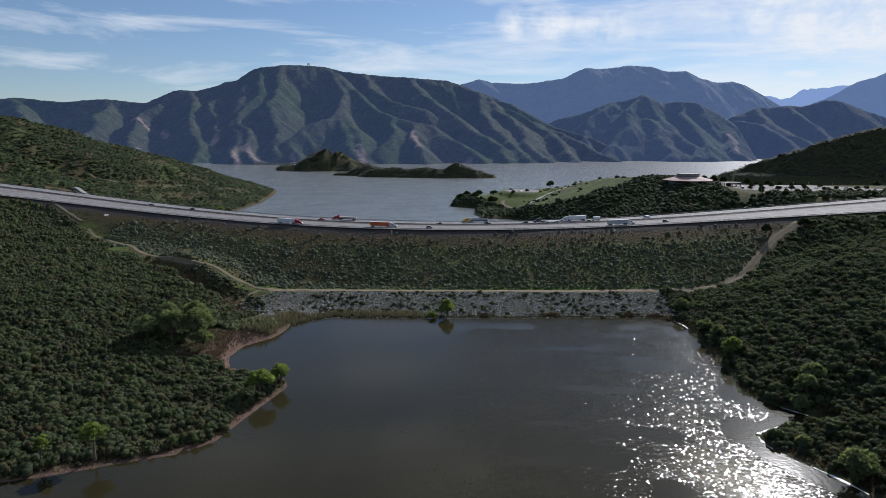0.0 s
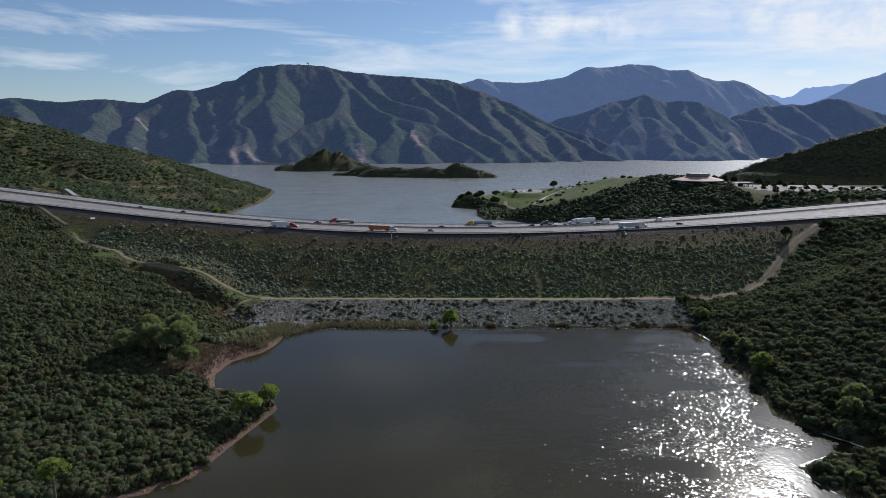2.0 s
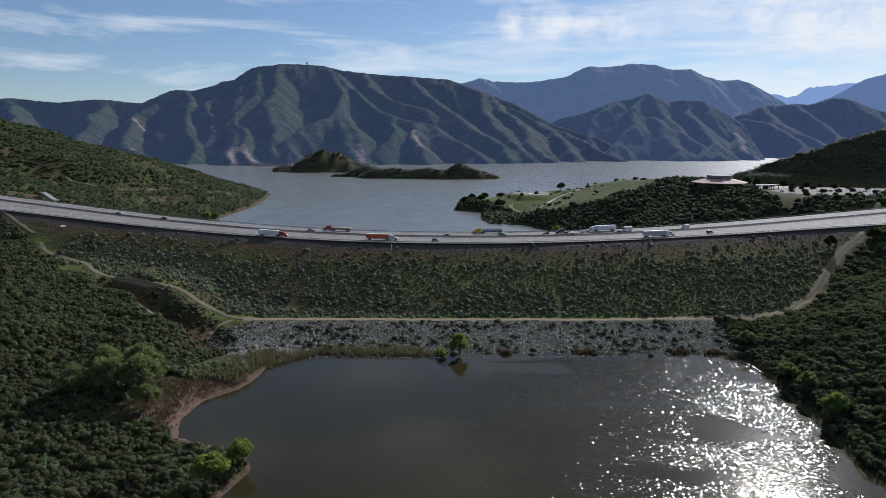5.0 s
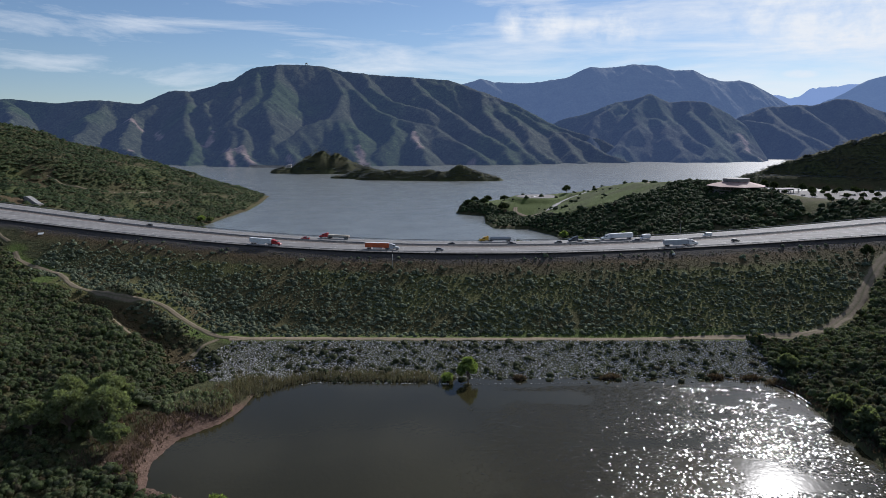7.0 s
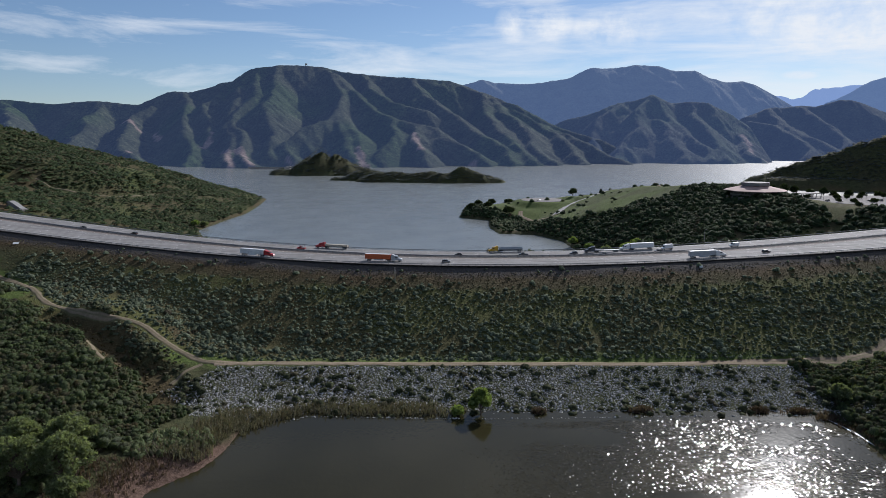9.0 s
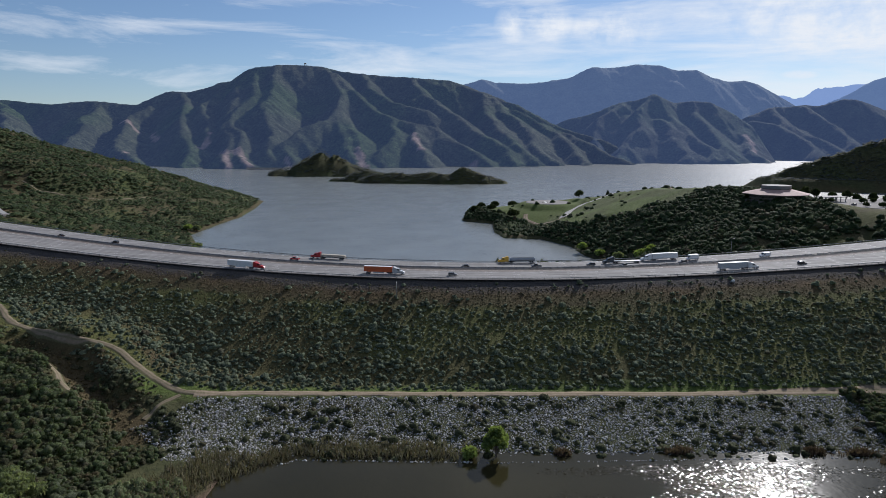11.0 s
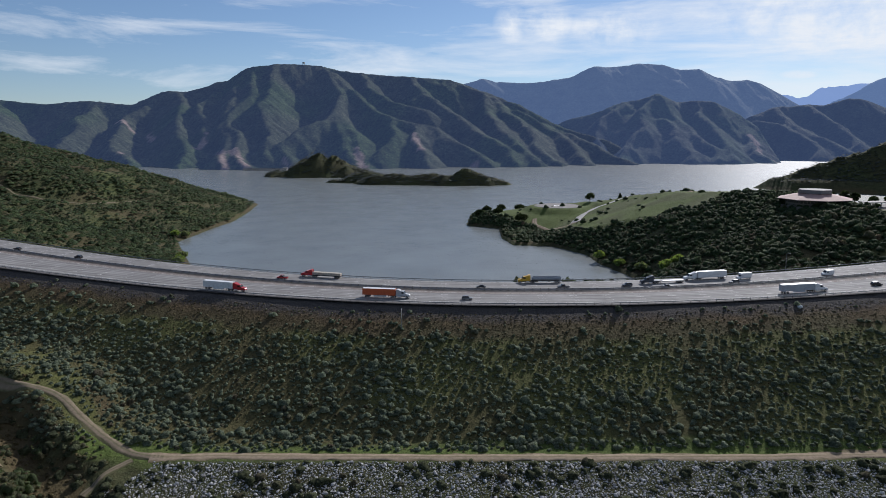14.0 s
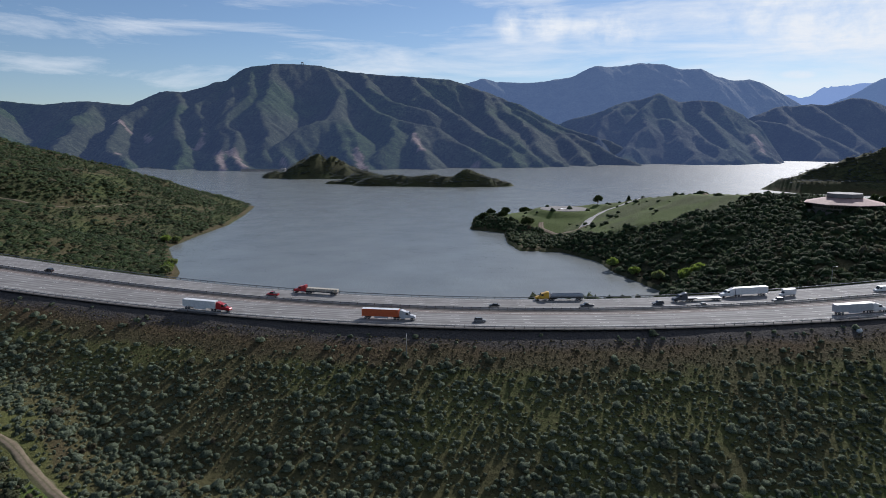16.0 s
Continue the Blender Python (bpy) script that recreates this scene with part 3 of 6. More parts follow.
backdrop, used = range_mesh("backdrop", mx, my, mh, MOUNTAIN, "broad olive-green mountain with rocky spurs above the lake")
scar = np.full(len(used), 99.0)
px, py = mx.ravel()[used], my.ravel()[used]
for line in SCARS[:6] + SCARS[7:]:
    pts = [on_face(b, r, MAIN_CREST, main_dc, float(main_base(b))) for b, r in line]
    scar = np.minimum(scar, line_distance([(a + 8, c, 0) for a, c, _ in pts], px, py)[0])
scar = smooth(20, 6, scar + 26 * fbm(px / 30, py / 30, 4, 91))
cover = np.stack([scar, smooth(0.35, 0.7, vnoise(px / 300, py / 300, 92)), scar * 0, scar * 0 + 1], 1).astype(np.float32)
backdrop.data.color_attributes.new("cover", "FLOAT_COLOR", "POINT").data.foreach_set("color", cover.ravel())

middle_base = lambda b: np.interp(b, [150, 230, 300, 500], [3400, 3250, 3120, 3150])
x, y, h = mountain_range(300, 2300, 2560, 4100, 11.0, MIDDLE_CREST, even(3950), middle_base, MIDDLE_SPURS, 0.80, 61, 0.036)
backdrop, used = range_mesh("backdrop", x, y, h, MIDDLE_RANGE, "pyramid-shaped, haze-tinted blue-green mountain with a pale rock scar")
px, py = x.ravel()[used], y.ravel()[used]
pts = [on_face(b, r, MIDDLE_CREST, even(3950), float(middle_base(b))) for b, r in SCARS[6]]
scar = smooth(26, 8, line_distance([(a + 10, c, 0) for a, c, _ in pts], px, py)[0] + 30 * fbm(px / 30, py / 30, 4, 93))
cover = np.stack([scar, smooth(0.35, 0.7, vnoise(px / 300, py / 300, 94)), scar * 0, scar * 0 + 1], 1).astype(np.float32)
backdrop.data.color_attributes.new("cover", "FLOAT_COLOR", "POINT").data.foreach_set("color", cover.ravel())

x, y, h = mountain_range(1350, 3700, 2900, 4250, 12.0, RIGHT_CREST, even(4250), even(3500), RIGHT_SPURS, 0.78, 101, 0.036)
range_mesh("backdrop", x, y, h, MIDDLE_RANGE, "haze-tinted blue-green ridges behind the lake arm")
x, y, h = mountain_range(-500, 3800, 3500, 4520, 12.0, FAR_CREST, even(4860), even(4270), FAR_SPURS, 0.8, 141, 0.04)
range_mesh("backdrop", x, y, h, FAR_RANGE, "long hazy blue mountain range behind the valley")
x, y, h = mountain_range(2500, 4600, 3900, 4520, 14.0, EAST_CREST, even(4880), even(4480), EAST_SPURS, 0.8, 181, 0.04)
range_mesh("backdrop", x, y, h, EAST_RANGE, "haze-tinted pale blue slope of a distant mountain")
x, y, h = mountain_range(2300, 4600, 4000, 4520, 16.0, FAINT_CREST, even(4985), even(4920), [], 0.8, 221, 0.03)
range_mesh("backdrop", x, y, h, FAINT_RANGE, "faint haze-tinted pale blue ridge in the farthest distance")


def sheet(name, poly, z, material):
    bm = bmesh.new()
    bmesh.ops.triangulate(bm, faces=[bm.faces.new([bm.verts.new((x, y, z)) for x, y in poly])])
    bmesh.ops.recalc_face_normals(bm, faces=bm.faces)
    if sum(f.normal.z for f in bm.faces) < 0:
        bmesh.ops.reverse_faces(bm, faces=bm.faces)
    return part(name, bm, material)


tagged(sheet("water", [(-190, -650), (-190, -100), (230, -100), (230, -650)], POND_Z, POND_WATER), "murky brown pond with wind ripples and sun glitter", "pond", kind="structure")
tagged(sheet("water", [(-2200, 120), (-2200, 3600), (2600, 3600), (2600, 120)], LAKE_Z, LAKE_WATER), "grey-blue reservoir lake, lightly rippled", "lake", kind="structure")


# wavelets that stand up out of the pond where the wind ruffles it
def wavelets(count, x0, x1, y0, y1):
    r = np.random.default_rng(3)
    x, y = r.uniform(x0, x1, count), r.uniform(y0, y1, count)
    d = shore_distance(POND, x, y)
    ruffle = vnoise(x / 34 + 0.3 * y / 34, y / 13, 301) * 0.65 + vnoise(x / 12, y / 7, 302) * 0.35
    keep = smooth(30, 75, x) * smooth(-370, -330, y) * smooth(0.24, 0.46, ruffle) * smooth(-2.0, -7.0, d + 9 * fbm(x / 16, y / 16, 2, 303) + 7 * smooth(-214, -226, y) * smooth(120, 150, x))
    k = keep > r.uniform(0, 1, count)
    x, y = x[k], y[k]
    n = len(x)
    a = r.normal(0.5, 0.45, n)
    long_, deep = r.uniform(0.16, 0.34, n), r.uniform(0.18, 0.42, n)
    sx, sy = r.normal(-0.025, 0.075, n), r.normal(0, 0.07, n)
    corner = []
    for u, v in ((-1, -0.6), (0.2, -1), (1, 0.5), (-0.3, 1)):
        dx = u * long_ * np.cos(a) - v * deep * np.sin(a)
        dy = u * long_ * np.sin(a) + v * deep * np.cos(a)
        corner.append(np.stack([x + dx, y + dy, POND_Z + 0.035 + sx * dx + sy * dy], 1))
    ob = mesh_of("wavelets", np.stack(corner, 1).reshape(-1, 3), np.arange(4 * n).reshape(-1, 4), POND_WAVE)
    return tagged(ob, "wind-ruffled wavelets glittering on the brown pond", "ripples", kind="stuff")


wavelets(270000, 30, 180, -370, -113)


# ---- highway ----
def ribbon(name, xs, edges, z_of, material, label="", lift=0.0, kind="structure", category="road"):
    """A strip along the road; edges: two functions of x."""
    n = 9
    verts, faces = [], []
    lo, hi = edges[0](xs), edges[1](xs)
    for k in range(n):
        verts.append(np.stack([xs, lo + (hi - lo) * k / (n - 1), z_of(xs) + lift], 1))
    verts = np.concatenate(verts)
    m = len(xs)
    for k in range(n - 1):
        a = np.arange(m - 1) + k * m
        faces.append(np.stack([a, a + 1, a + m + 1, a + m], 1))
    ob = mesh_of(name, verts, np.concatenate(faces), material, True)
    v = np.repeat(np.arange(n) / (n - 1), m).astype(np.float32)
    ob.data.attributes.new("across", "FLOAT", "POINT").data.foreach_set("value", v)
    return tagged(ob, label, category, kind=kind)


def make_pavement():
    m = Nodes("road_concrete")
    a = m.n.new("ShaderNodeAttribute")
    a.attribute_name = "across"
    w = m.n.new("ShaderNodeMath")
    w.operation = "MULTIPLY"
    w.inputs[1].default_value = 9.0
    m.l.new(a.outputs["Fac"], w.inputs[0])
    s = m.n.new("ShaderNodeMath")
    s.operation = "PINGPONG"
    s.inputs[1].default_value = 0.5
    m.l.new(w.outputs[0], s.inputs[0])
    base = m.ramp(m.noise(0.12, 7, 0.7), (0.3, (0.20, 0.19, 0.185)), (0.7, (0.30, 0.29, 0.28)))
    lanes = m.ramp(s.outputs[0], (0.05, (0.72,) * 3), (0.35, (1.0,) * 3))
    streak = m.ramp(m.noise(0.35, 5, 0.6, stretch=(0.06, 1, 1)), (0.35, (0.72,) * 3), (0.6, (1.05,) * 3))
    c = m.mix(1.0, m.mix(1.0, base, lanes, "MULTIPLY"), streak, "MULTIPLY")
    m.bump(m.noise(3.0, 4), 0.2, 0.03)
    return m.done(c, 0.8, spec=0.14)


PAVE = make_pavement()
ASPHALT = make_plain("asphalt", (0.055, 0.05, 0.048), 0.9, vary=0.3, scale=0.6, bump=0.2)
rx_ = np.linspace(-640, 640, 641)
ribbon("road", rx_, (lambda x: road_near(x) + 1.0, lambda x: road_mid(x) - 2.2), road_z, PAVE, "pale concrete carriageway of a highway, near lanes")
ribbon("road", rx_, (lambda x: road_mid(x) + 2.2, lambda x: road_far(x) - 0.8), road_z, PAVE, "pale concrete carriageway of a highway, far lanes")
ribbon("road_median", rx_, (lambda x: road_mid(x) - 2.2, lambda x: road_mid(x) + 2.2), road_z, ASPHALT, "dark asphalt strip between the carriageways", 0.0)
ribbon("road_shoulder", rx_, (lambda x: road_near(x) - 1.2, lambda x: road_near(x) + 1.0), road_z, ASPHALT, "dark asphalt shoulder beside the guard rail")
VERGE = make_plain("brown_shoulder", (0.16, 0.132, 0.118), 0.9, vary=0.2, scale=0.4, bump=0.1)
ribbon("road_shoulder", rx_, (lambda x: road_mid(x) - 6.6, lambda x: road_mid(x) - 2.2), road_z, VERGE, "brownish paved shoulder beside the median", 0.012)


# ---- trails ----
def make_track(name, rut, crown):
    """Dirt worn pale along two wheel ruts, with weeds on the crown and edges."""
    m = Nodes(name)
    a = m.n.new("ShaderNodeAttribute")
    a.attribute_name = "across"
    wander = m.n.new("ShaderNodeMath")
    wander.operation = "MULTIPLY_ADD"
    wander.inputs[1].default_value = 0.22
    m.l.new(m.noise(0.25, 5, 0.7), wander.inputs[0])
    m.l.new(a.outputs["Fac"], wander.inputs[2])
    ruts = m.ramp(wander.outputs[0], (0.16, (0,) * 3), (0.27, (1,) * 3), (0.42, (1,) * 3), (0.56, (0.25,) * 3), (0.70, (1,) * 3), (0.86, (1,) * 3), (0.98, (0,) * 3))
    pale = m.ramp(m.noise(0.6, 7, 0.7), (0.3, tuple(v * 0.72 for v in rut)), (0.7, tuple(v * 1.25 for v in rut)))
    weeds = m.ramp(m.noise(1.1, 7, 0.75), (0.3, tuple(v * 0.6 for v in crown)), (0.7, tuple(v * 1.3 for v in crown)))
    m.bump(m.noise(2.0, 6, 0.7), 0.5, 0.15)
    return m.done(m.mix(ruts, weeds, pale), 0.95, spec=0.1)


DIRT, BROWN_DIRT = make_track("pale_dirt", (0.27, 0.212, 0.15), (0.15, 0.125, 0.075)), make_track("brown_dirt", (0.19, 0.152, 0.108), (0.105, 0.10, 0.052))
BENCH_TRAIL = [(-78, -74), (-60, -72), (0, -73), (60, -73.5), (120, -73.5), (165, -72), (195, -70.5)]
RIGHT_TRACK = [(190, -70), (202, -71), (213, -70), (224, -66), (236, -59), (253, -46), (268, -29), (284, -13), (296, -3), (310, 7), (320, 13)]
HEAD_TRAIL = [(-520, 492), (-492, 483), (-463, 493), (-437, 507), (-416, 541), (-403, 600)]
UPPER_TRAIL = [(-262, 42), (-285, 58), (-310, 76), (-335, 100)]
SPUR_TRAIL = [(-79, -75), (-84, -78), (-87, -85), (-90, -93)]
RAVINE_PATH = [(-152, -54), (-141, -60), (-133, -67), (-130, -74), (-122, -82), (-114, -86)]
TRAILS = [BENCH_TRAIL, RIGHT_TRACK, HILL_TRAIL, UPPER_TRAIL, SPUR_TRAIL, RAVINE_PATH]


def dense(line, step):
    pts = np.array(line, float)
    # rounded by averaging a fine resampling
    d = np.concatenate([[0], np.cumsum(np.hypot(*np.diff(pts, axis=0).T))])
    s = np.arange(0, d[-1], step)
    out = np.stack([np.interp(s, d, pts[:, 0]), np.interp(s, d, pts[:, 1])], 1)
    k = max(1, int(8 / step))
    pad = np.concatenate([np.repeat(out[:1], k, 0), out, np.repeat(out[-1:], k, 0)])
    return np.stack([np.convolve(pad[:, c], np.ones(2 * k + 1) / (2 * k + 1), "valid") for c in (0, 1)], 1)


def path_strip(name, line, width, material, label, lift=0.34, ragged=0.5, category="trail"):
    p = dense(line, 1.5)
    t = np.gradient(p, axis=0)
    t /= np.hypot(t[:, 0], t[:, 1])[:, None] + 1e-9
    nrm = np.stack([-t[:, 1], t[:, 0]], 1)
    n, rows = 7, []
    s = np.arange(len(p)) * 1.5
    for k in range(n):
        u = k / (n - 1) * 2 - 1
        w = width / 2 * (1 + ragged * fbm(s / 6, np.full(len(s), 3.0 * k), 3, 17))
        q = p + nrm * (u * w)[:, None]
        z = land(q[:, 0], q[:, 1]) + lift - (0.35 if k in (0, n - 1) else 0.0) - (0.10 if k in (1, 5) else 0.0)
        rows.append(np.stack([q[:, 0], q[:, 1], z], 1))
    m = len(p)
    faces = []
    for k in range(n - 1):
        a = np.arange(m - 1) + k * m
        faces.append(np.stack([a, a + 1, a + m + 1, a + m], 1)[:, ::-1])
    ob = mesh_of(name, np.concatenate(rows), np.concatenate(faces), material, True)
    v = np.repeat(np.arange(n) / (n - 1), m).astype(np.float32)
    ob.data.attributes.new("across", "FLOAT", "POINT").data.foreach_set("value", v)
    if ob.data.polygons[0].normal.z < 0:
        ob.data.flip_normals()
    return tagged(ob, label, category, kind="structure")


for line, width, label in ((BENCH_TRAIL, 4.6, "pale dirt service track along the foot of the slope"), (RIGHT_TRACK, 7.0, "wide rutted dirt track climbing to the highway"), (HILL_TRAIL, 3.6, "winding dirt trail through grass and scrub"),
                           (UPPER_TRAIL, 3.0, "short dirt trail on the brushy hillside"), (SPUR_TRAIL, 2.6, "short sandy spur beside the rocks"),
                           (RAVINE_PATH, 2.8, "bare tan dirt along the rim of a gully"), (HEAD_TRAIL, 2.6, "faint dirt road across the green headland")):
    path_strip("dirt_trail", line, width, DIRT if line is BENCH_TRAIL else BROWN_DIRT, label)


def trail_distance(x, y):
    best = np.full(x.shape, 1e9)
    for line in TRAILS:
        best = np.minimum(best, line_distance([(a, b, 0) for a, b in line], x, y)[0])
    return best


# ---- shrubs ----
FLAT = {"riprap"}
rng = np.random.default_rng(7)


def blob(level, lump, low, seed):
    """A lobed dome as triangles."""
    bm = bmesh.new()
    bmesh.ops.create_icosphere(bm, subdivisions=level, radius=1)
    bmesh.ops.delete(bm, geom=[v for v in bm.verts if v.co.z < low], context="VERTS")
    off = Vector((seed * 3.7, seed * 1.3, seed * 2.1))
    for v in bm.verts:
        a = noise.noise(v.co * 1.9 + off) * lump + noise.noise(v.co * 4.3 + off) * lump * 0.6
        v.co *= 0.9 + a
    vs = np.array([v.co[:] for v in bm.verts])
    bm.verts.index_update()
    fs = np.array([[v.index for v in f.verts] for f in bm.faces])
    bm.free()
    return vs, fs


def bush_template(level, lump, low, tufts, size, seed):
    vs, fs = blob(level, lump, low, seed)
    r = np.random.default_rng(seed)
    if tufts:
        pick = fs[r.integers(0, len(fs), tufts)]
        w = r.dirichlet((1, 1, 1), tufts)
        c = (vs[pick] * w[:, :, None]).sum(1) * r.uniform(0.97, 1.16, (tufts, 1))
        tri = c[:, None, :] + r.normal(0, size, (tufts, 3, 3))
        fs = np.concatenate([fs, len(vs) + np.arange(3 * tufts).reshape(-1, 3)])
        vs = np.concatenate([vs, tri.reshape(-1, 3)])
    return vs, fs


def scatter(spacing, x0, x1, y0, y1, keep, jitter=0.5):
    xs, ys = np.meshgrid(np.arange(x0, x1, spacing), np.arange(y0, y1, spacing))
    xs[::2] += spacing / 2
    x = xs.ravel() + rng.uniform(-jitter, jitter, xs.size) * spacing
    y = ys.ravel() + rng.uniform(-jitter, jitter, xs.size) * spacing
    k = keep(x, y) > rng.uniform(0, 1, x.size)
    k &= np.abs(x - 38) < 0.79 * (y + 470) + 30
    return x[k], y[k]


def plant(name, x, y, radius, tall, templates, material, label, category="shrub", sink=0.15):
    z = land(x, y)
    n = len(x)
    which = rng.integers(0, len(templates), n)
    turn = rng.uniform(0, 2 * np.pi, n)
    V, F, base = [], [], 0
    for k, (vs, fs) in enumerate(templates):
        s = np.where(which == k)[0]
        if not len(s):
            continue
        c, sn = np.cos(turn[s])[:, None], np.sin(turn[s])[:, None]
        r, h = radius[s][:, None], (radius * tall)[s][:, None]
        px = x[s][:, None] + (vs[:, 0] * c - vs[:, 1] * sn) * r
        py = y[s][:, None] + (vs[:, 0] * sn + vs[:, 1] * c) * r
        pz = z[s][:, None] - sink * r + (vs[:, 2] + 0.2) * h
        V.append(np.stack([px, py, pz], -1).reshape(-1, 3))
        F.append((fs[None] + (np.arange(len(s)) * len(vs))[:, None, None] + base).reshape(-1, 3))
        base += len(s) * len(vs)
    ob = mesh_of(name, np.concatenate(V), np.concatenate(F), material, name not in FLAT)
    return tagged(ob, label, category, kind="stuff")


def clump_template(lobes, tufts, size, seed, low=-0.5, spread=0.64):
    """A shrub of several small domes."""
    r = np.random.default_rng(seed)
    V, F, n = [], [], 0
    for k in range(lobes):
        vs, fs = blob(1, 0.5, low, seed * 7 + k)
        a, q = k * 2.4 + r.uniform(-0.5, 0.5), spread * math.sqrt((k + 0.2) / lobes)
        rad = r.uniform(0.72, 1.12) / math.sqrt(lobes + 1)
        vs = vs * rad * np.array([1, 1, 1.1]) + np.array([math.cos(a) * q, math.sin(a) * q, 0.42 * (1 - q) + r.uniform(0, 0.18)])
        V.append(vs)
        F.append(fs + n)
        n += len(vs)
    V, F = np.concatenate(V), np.concatenate(F)
    pick = F[r.integers(0, len(F), tufts)]
    w = r.dirichlet((1, 1, 1), tufts)
    c = (V[pick] * w[:, :, None]).sum(1) + r.normal(0, 0.055, (tufts, 3)) + np.array([0, 0, 0.03])
    tri = c[:, None, :] + r.normal(0, size, (tufts, 3, 3))
    return np.concatenate([V, tri.reshape(-1, 3)]), np.concatenate([F, len(V) + np.arange(3 * tufts).reshape(-1, 3)])


BIG = [clump_template(4, 80, 0.075, k, -0.45, 0.72) for k in range(16)]
MID = [bush_template(2, 0.62, -0.35, 26, 0.12, 30 + k) for k in range(14)]
SMALL = [bush_template(1, 0.35, -0.6, 10, 0.20, 40 + k) for k in range(8)]


def clear(x, y):
    """Where tall brush may stand: off the trails, the wet corner of the pond and the grass."""
    dp = shore_distance(POND, x, y)
    track = line_distance([(a, b, 0) for a, b in RIGHT_TRACK], x, y)[0]
    wet = smooth(25, 30, dp + 5 * fbm(x / 10, y / 10, 2, 71)) + smooth(-186, -194, y) + smooth(-30, -20, x)
    open_grass = smooth(4, 8, line_distance(GRASS_STRIP, x, y)[0] + 6 * fbm(x / 10, y / 10, 3, 23))
    return smooth(2.6, 4.2, trail_distance(x, y)) * smooth(4.6, 6.4, track) * smooth(1.6, 4.6, dp + 4 * fbm(x / 7, y / 7, 2, 73)) * np.minimum(1, wet) * (0.06 + 0.94 * open_grass) * smooth(3, 7, line_distance(RAVINE, x, y)[0] + 4 * fbm(x / 8, y / 8, 2, 72))


BANK_Y, BANK_X = (-125, -100, -84, -70, -56, -50, -38, -20, -8, 5, 17, 36, 110), (-60, -88, -100, -112, -128, -150, -172, -192, -207, -224, -245, -262, -335)

bank_zone = lambda x, y: (x > np.interp(y, BANK_Y, BANK_X)) & (y > BENCH_Y - 42) & (x < np.interp(y, (-74, -72, -60, -46, -29, -13, -3, 8, 40), (182, 214, 237, 255, 270, 286, 298, 312, 358)))
gap = lambda x, y: smooth(0.02, 0.12, vnoise(x / 14, y / 14, 77))

x, y = scatter(3.0, -460, 0, -345, 150, lambda x, y: clear(x, y) * gap(x, y) * ~bank_zone(x, y) * smooth(3, 9, road_near(x) - y))
r = rng.gamma(7, 0.32, len(x)) * (0.75 + 0.5 * vnoise(x / 30, y / 30, 4))
plant("chaparral", x, y, np.clip(r * 1.2, 1.1, 4.8), rng.uniform(0.65, 1.0, len(x)), BIG, CHAPARRAL, "dense dark green and grey chaparral shrubs on the hillside")
x, y = scatter(3.0, 130, 520, -345, 80, lambda x, y: clear(x, y) * gap(x, y) * ~bank_zone(x, y) * smooth(3, 9, road_near(x) - y) * (x > 150))
r = rng.gamma(7, 0.34, len(x)) * (0.75 + 0.5 * vnoise(x / 30, y / 30, 4))
plant("chaparral", x, y, np.clip(r * 1.2, 1.1, 4.8), rng.uniform(0.7, 1.05, len(x)), BIG, CHAPARRAL, "dense dark green chaparral shrubs on the steep hillside")

# lower brush that fills the gaps between
LOWBRUSH = make_leaf("low_brush_leaf", (0.045, 0.050, 0.028), (0.115, 0.118, 0.070), (0.09, 0.075, 0.05), 0.85, 0.3)
for x0, x1, label in ((-330, -20, "grey-green low brush between the chaparral on the hillside"), (150, 360, "olive low brush between the chaparral on the steep hillside")):
    x, y = scatter(3.1, x0, x1, -345, 60, lambda x, y: clear(x, y) * ~bank_zone(x, y) * smooth(3, 9, road_near(x) - y) * 0.9)
    plant("low_brush", x, y, rng.uniform(0.7, 1.7, len(x)), rng.uniform(0.9, 1.5, len(x)), SMALL, LOWBRUSH, label, "brush", 0.0)

# sagebrush on the embankment
def bank_keep(x, y):
    v = y - road_near(x)
    top = smooth(-10, -40, v + 14 * fbm(x / 35, y / 35, 3, 12))
    return bank_zone(x, y) * (y > BENCH_Y + 4) * (v < -3) * (0.06 + 0.92 * top * smooth(0.0, 0.22, vnoise(x / 9, y / 9, 51))) * smooth(2.2, 3.5, trail_distance(x, y)) * (0.1 + 0.9 * smooth(1.5, 4.5, line_distance(GRASS_STRIP, x, y)[0] + 6 * fbm(x / 10, y / 10, 3, 23))) * smooth(3, 8, line_distance(RAVINE, x, y)[0])


x, y = scatter(1.95, -230, 310, -72, 130, bank_keep, 0.5)
plant("sagebrush", x, y, np.clip(rng.gamma(5, 0.165, len(x)) * (0.75 + 0.5 * vnoise(x / 17, y / 17, 41)), 0.4, 2.0), rng.uniform(0.8, 1.1, len(x)), MID, SAGE, "rows of grey-green sagebrush on the embankment slope", "sagebrush")
x, y = scatter(1.55, -270, 310, -72, 130, lambda x, y: bank_zone(x, y) * (y < road_near(x) - 5) * (y > BENCH_Y + 3) * (0.15 + 0.55 * smooth(-50, -30, y - road_near(x))) * smooth(2.0, 3.0, trail_distance(x, y)), 0.5)
DRYBUSH = make_leaf("dry_leaf", (0.085, 0.066, 0.034), (0.18, 0.145, 0.075), (0.15, 0.15, 0.075))
plant("dry_brush", x, y, rng.uniform(0.25, 0.6, len(x)), rng.uniform(0.45, 0.8, len(x)), SMALL, DRYBUSH, "low dry brown brush on the embankment", "brush")

x, y = scatter(1.8, -175, -75, -112, -30, lambda x, y: smooth(17, 11, line_distance(RAVINE, x, y)[0]) * smooth(2.0, 3.2, trail_distance(x, y)) * 0.75)
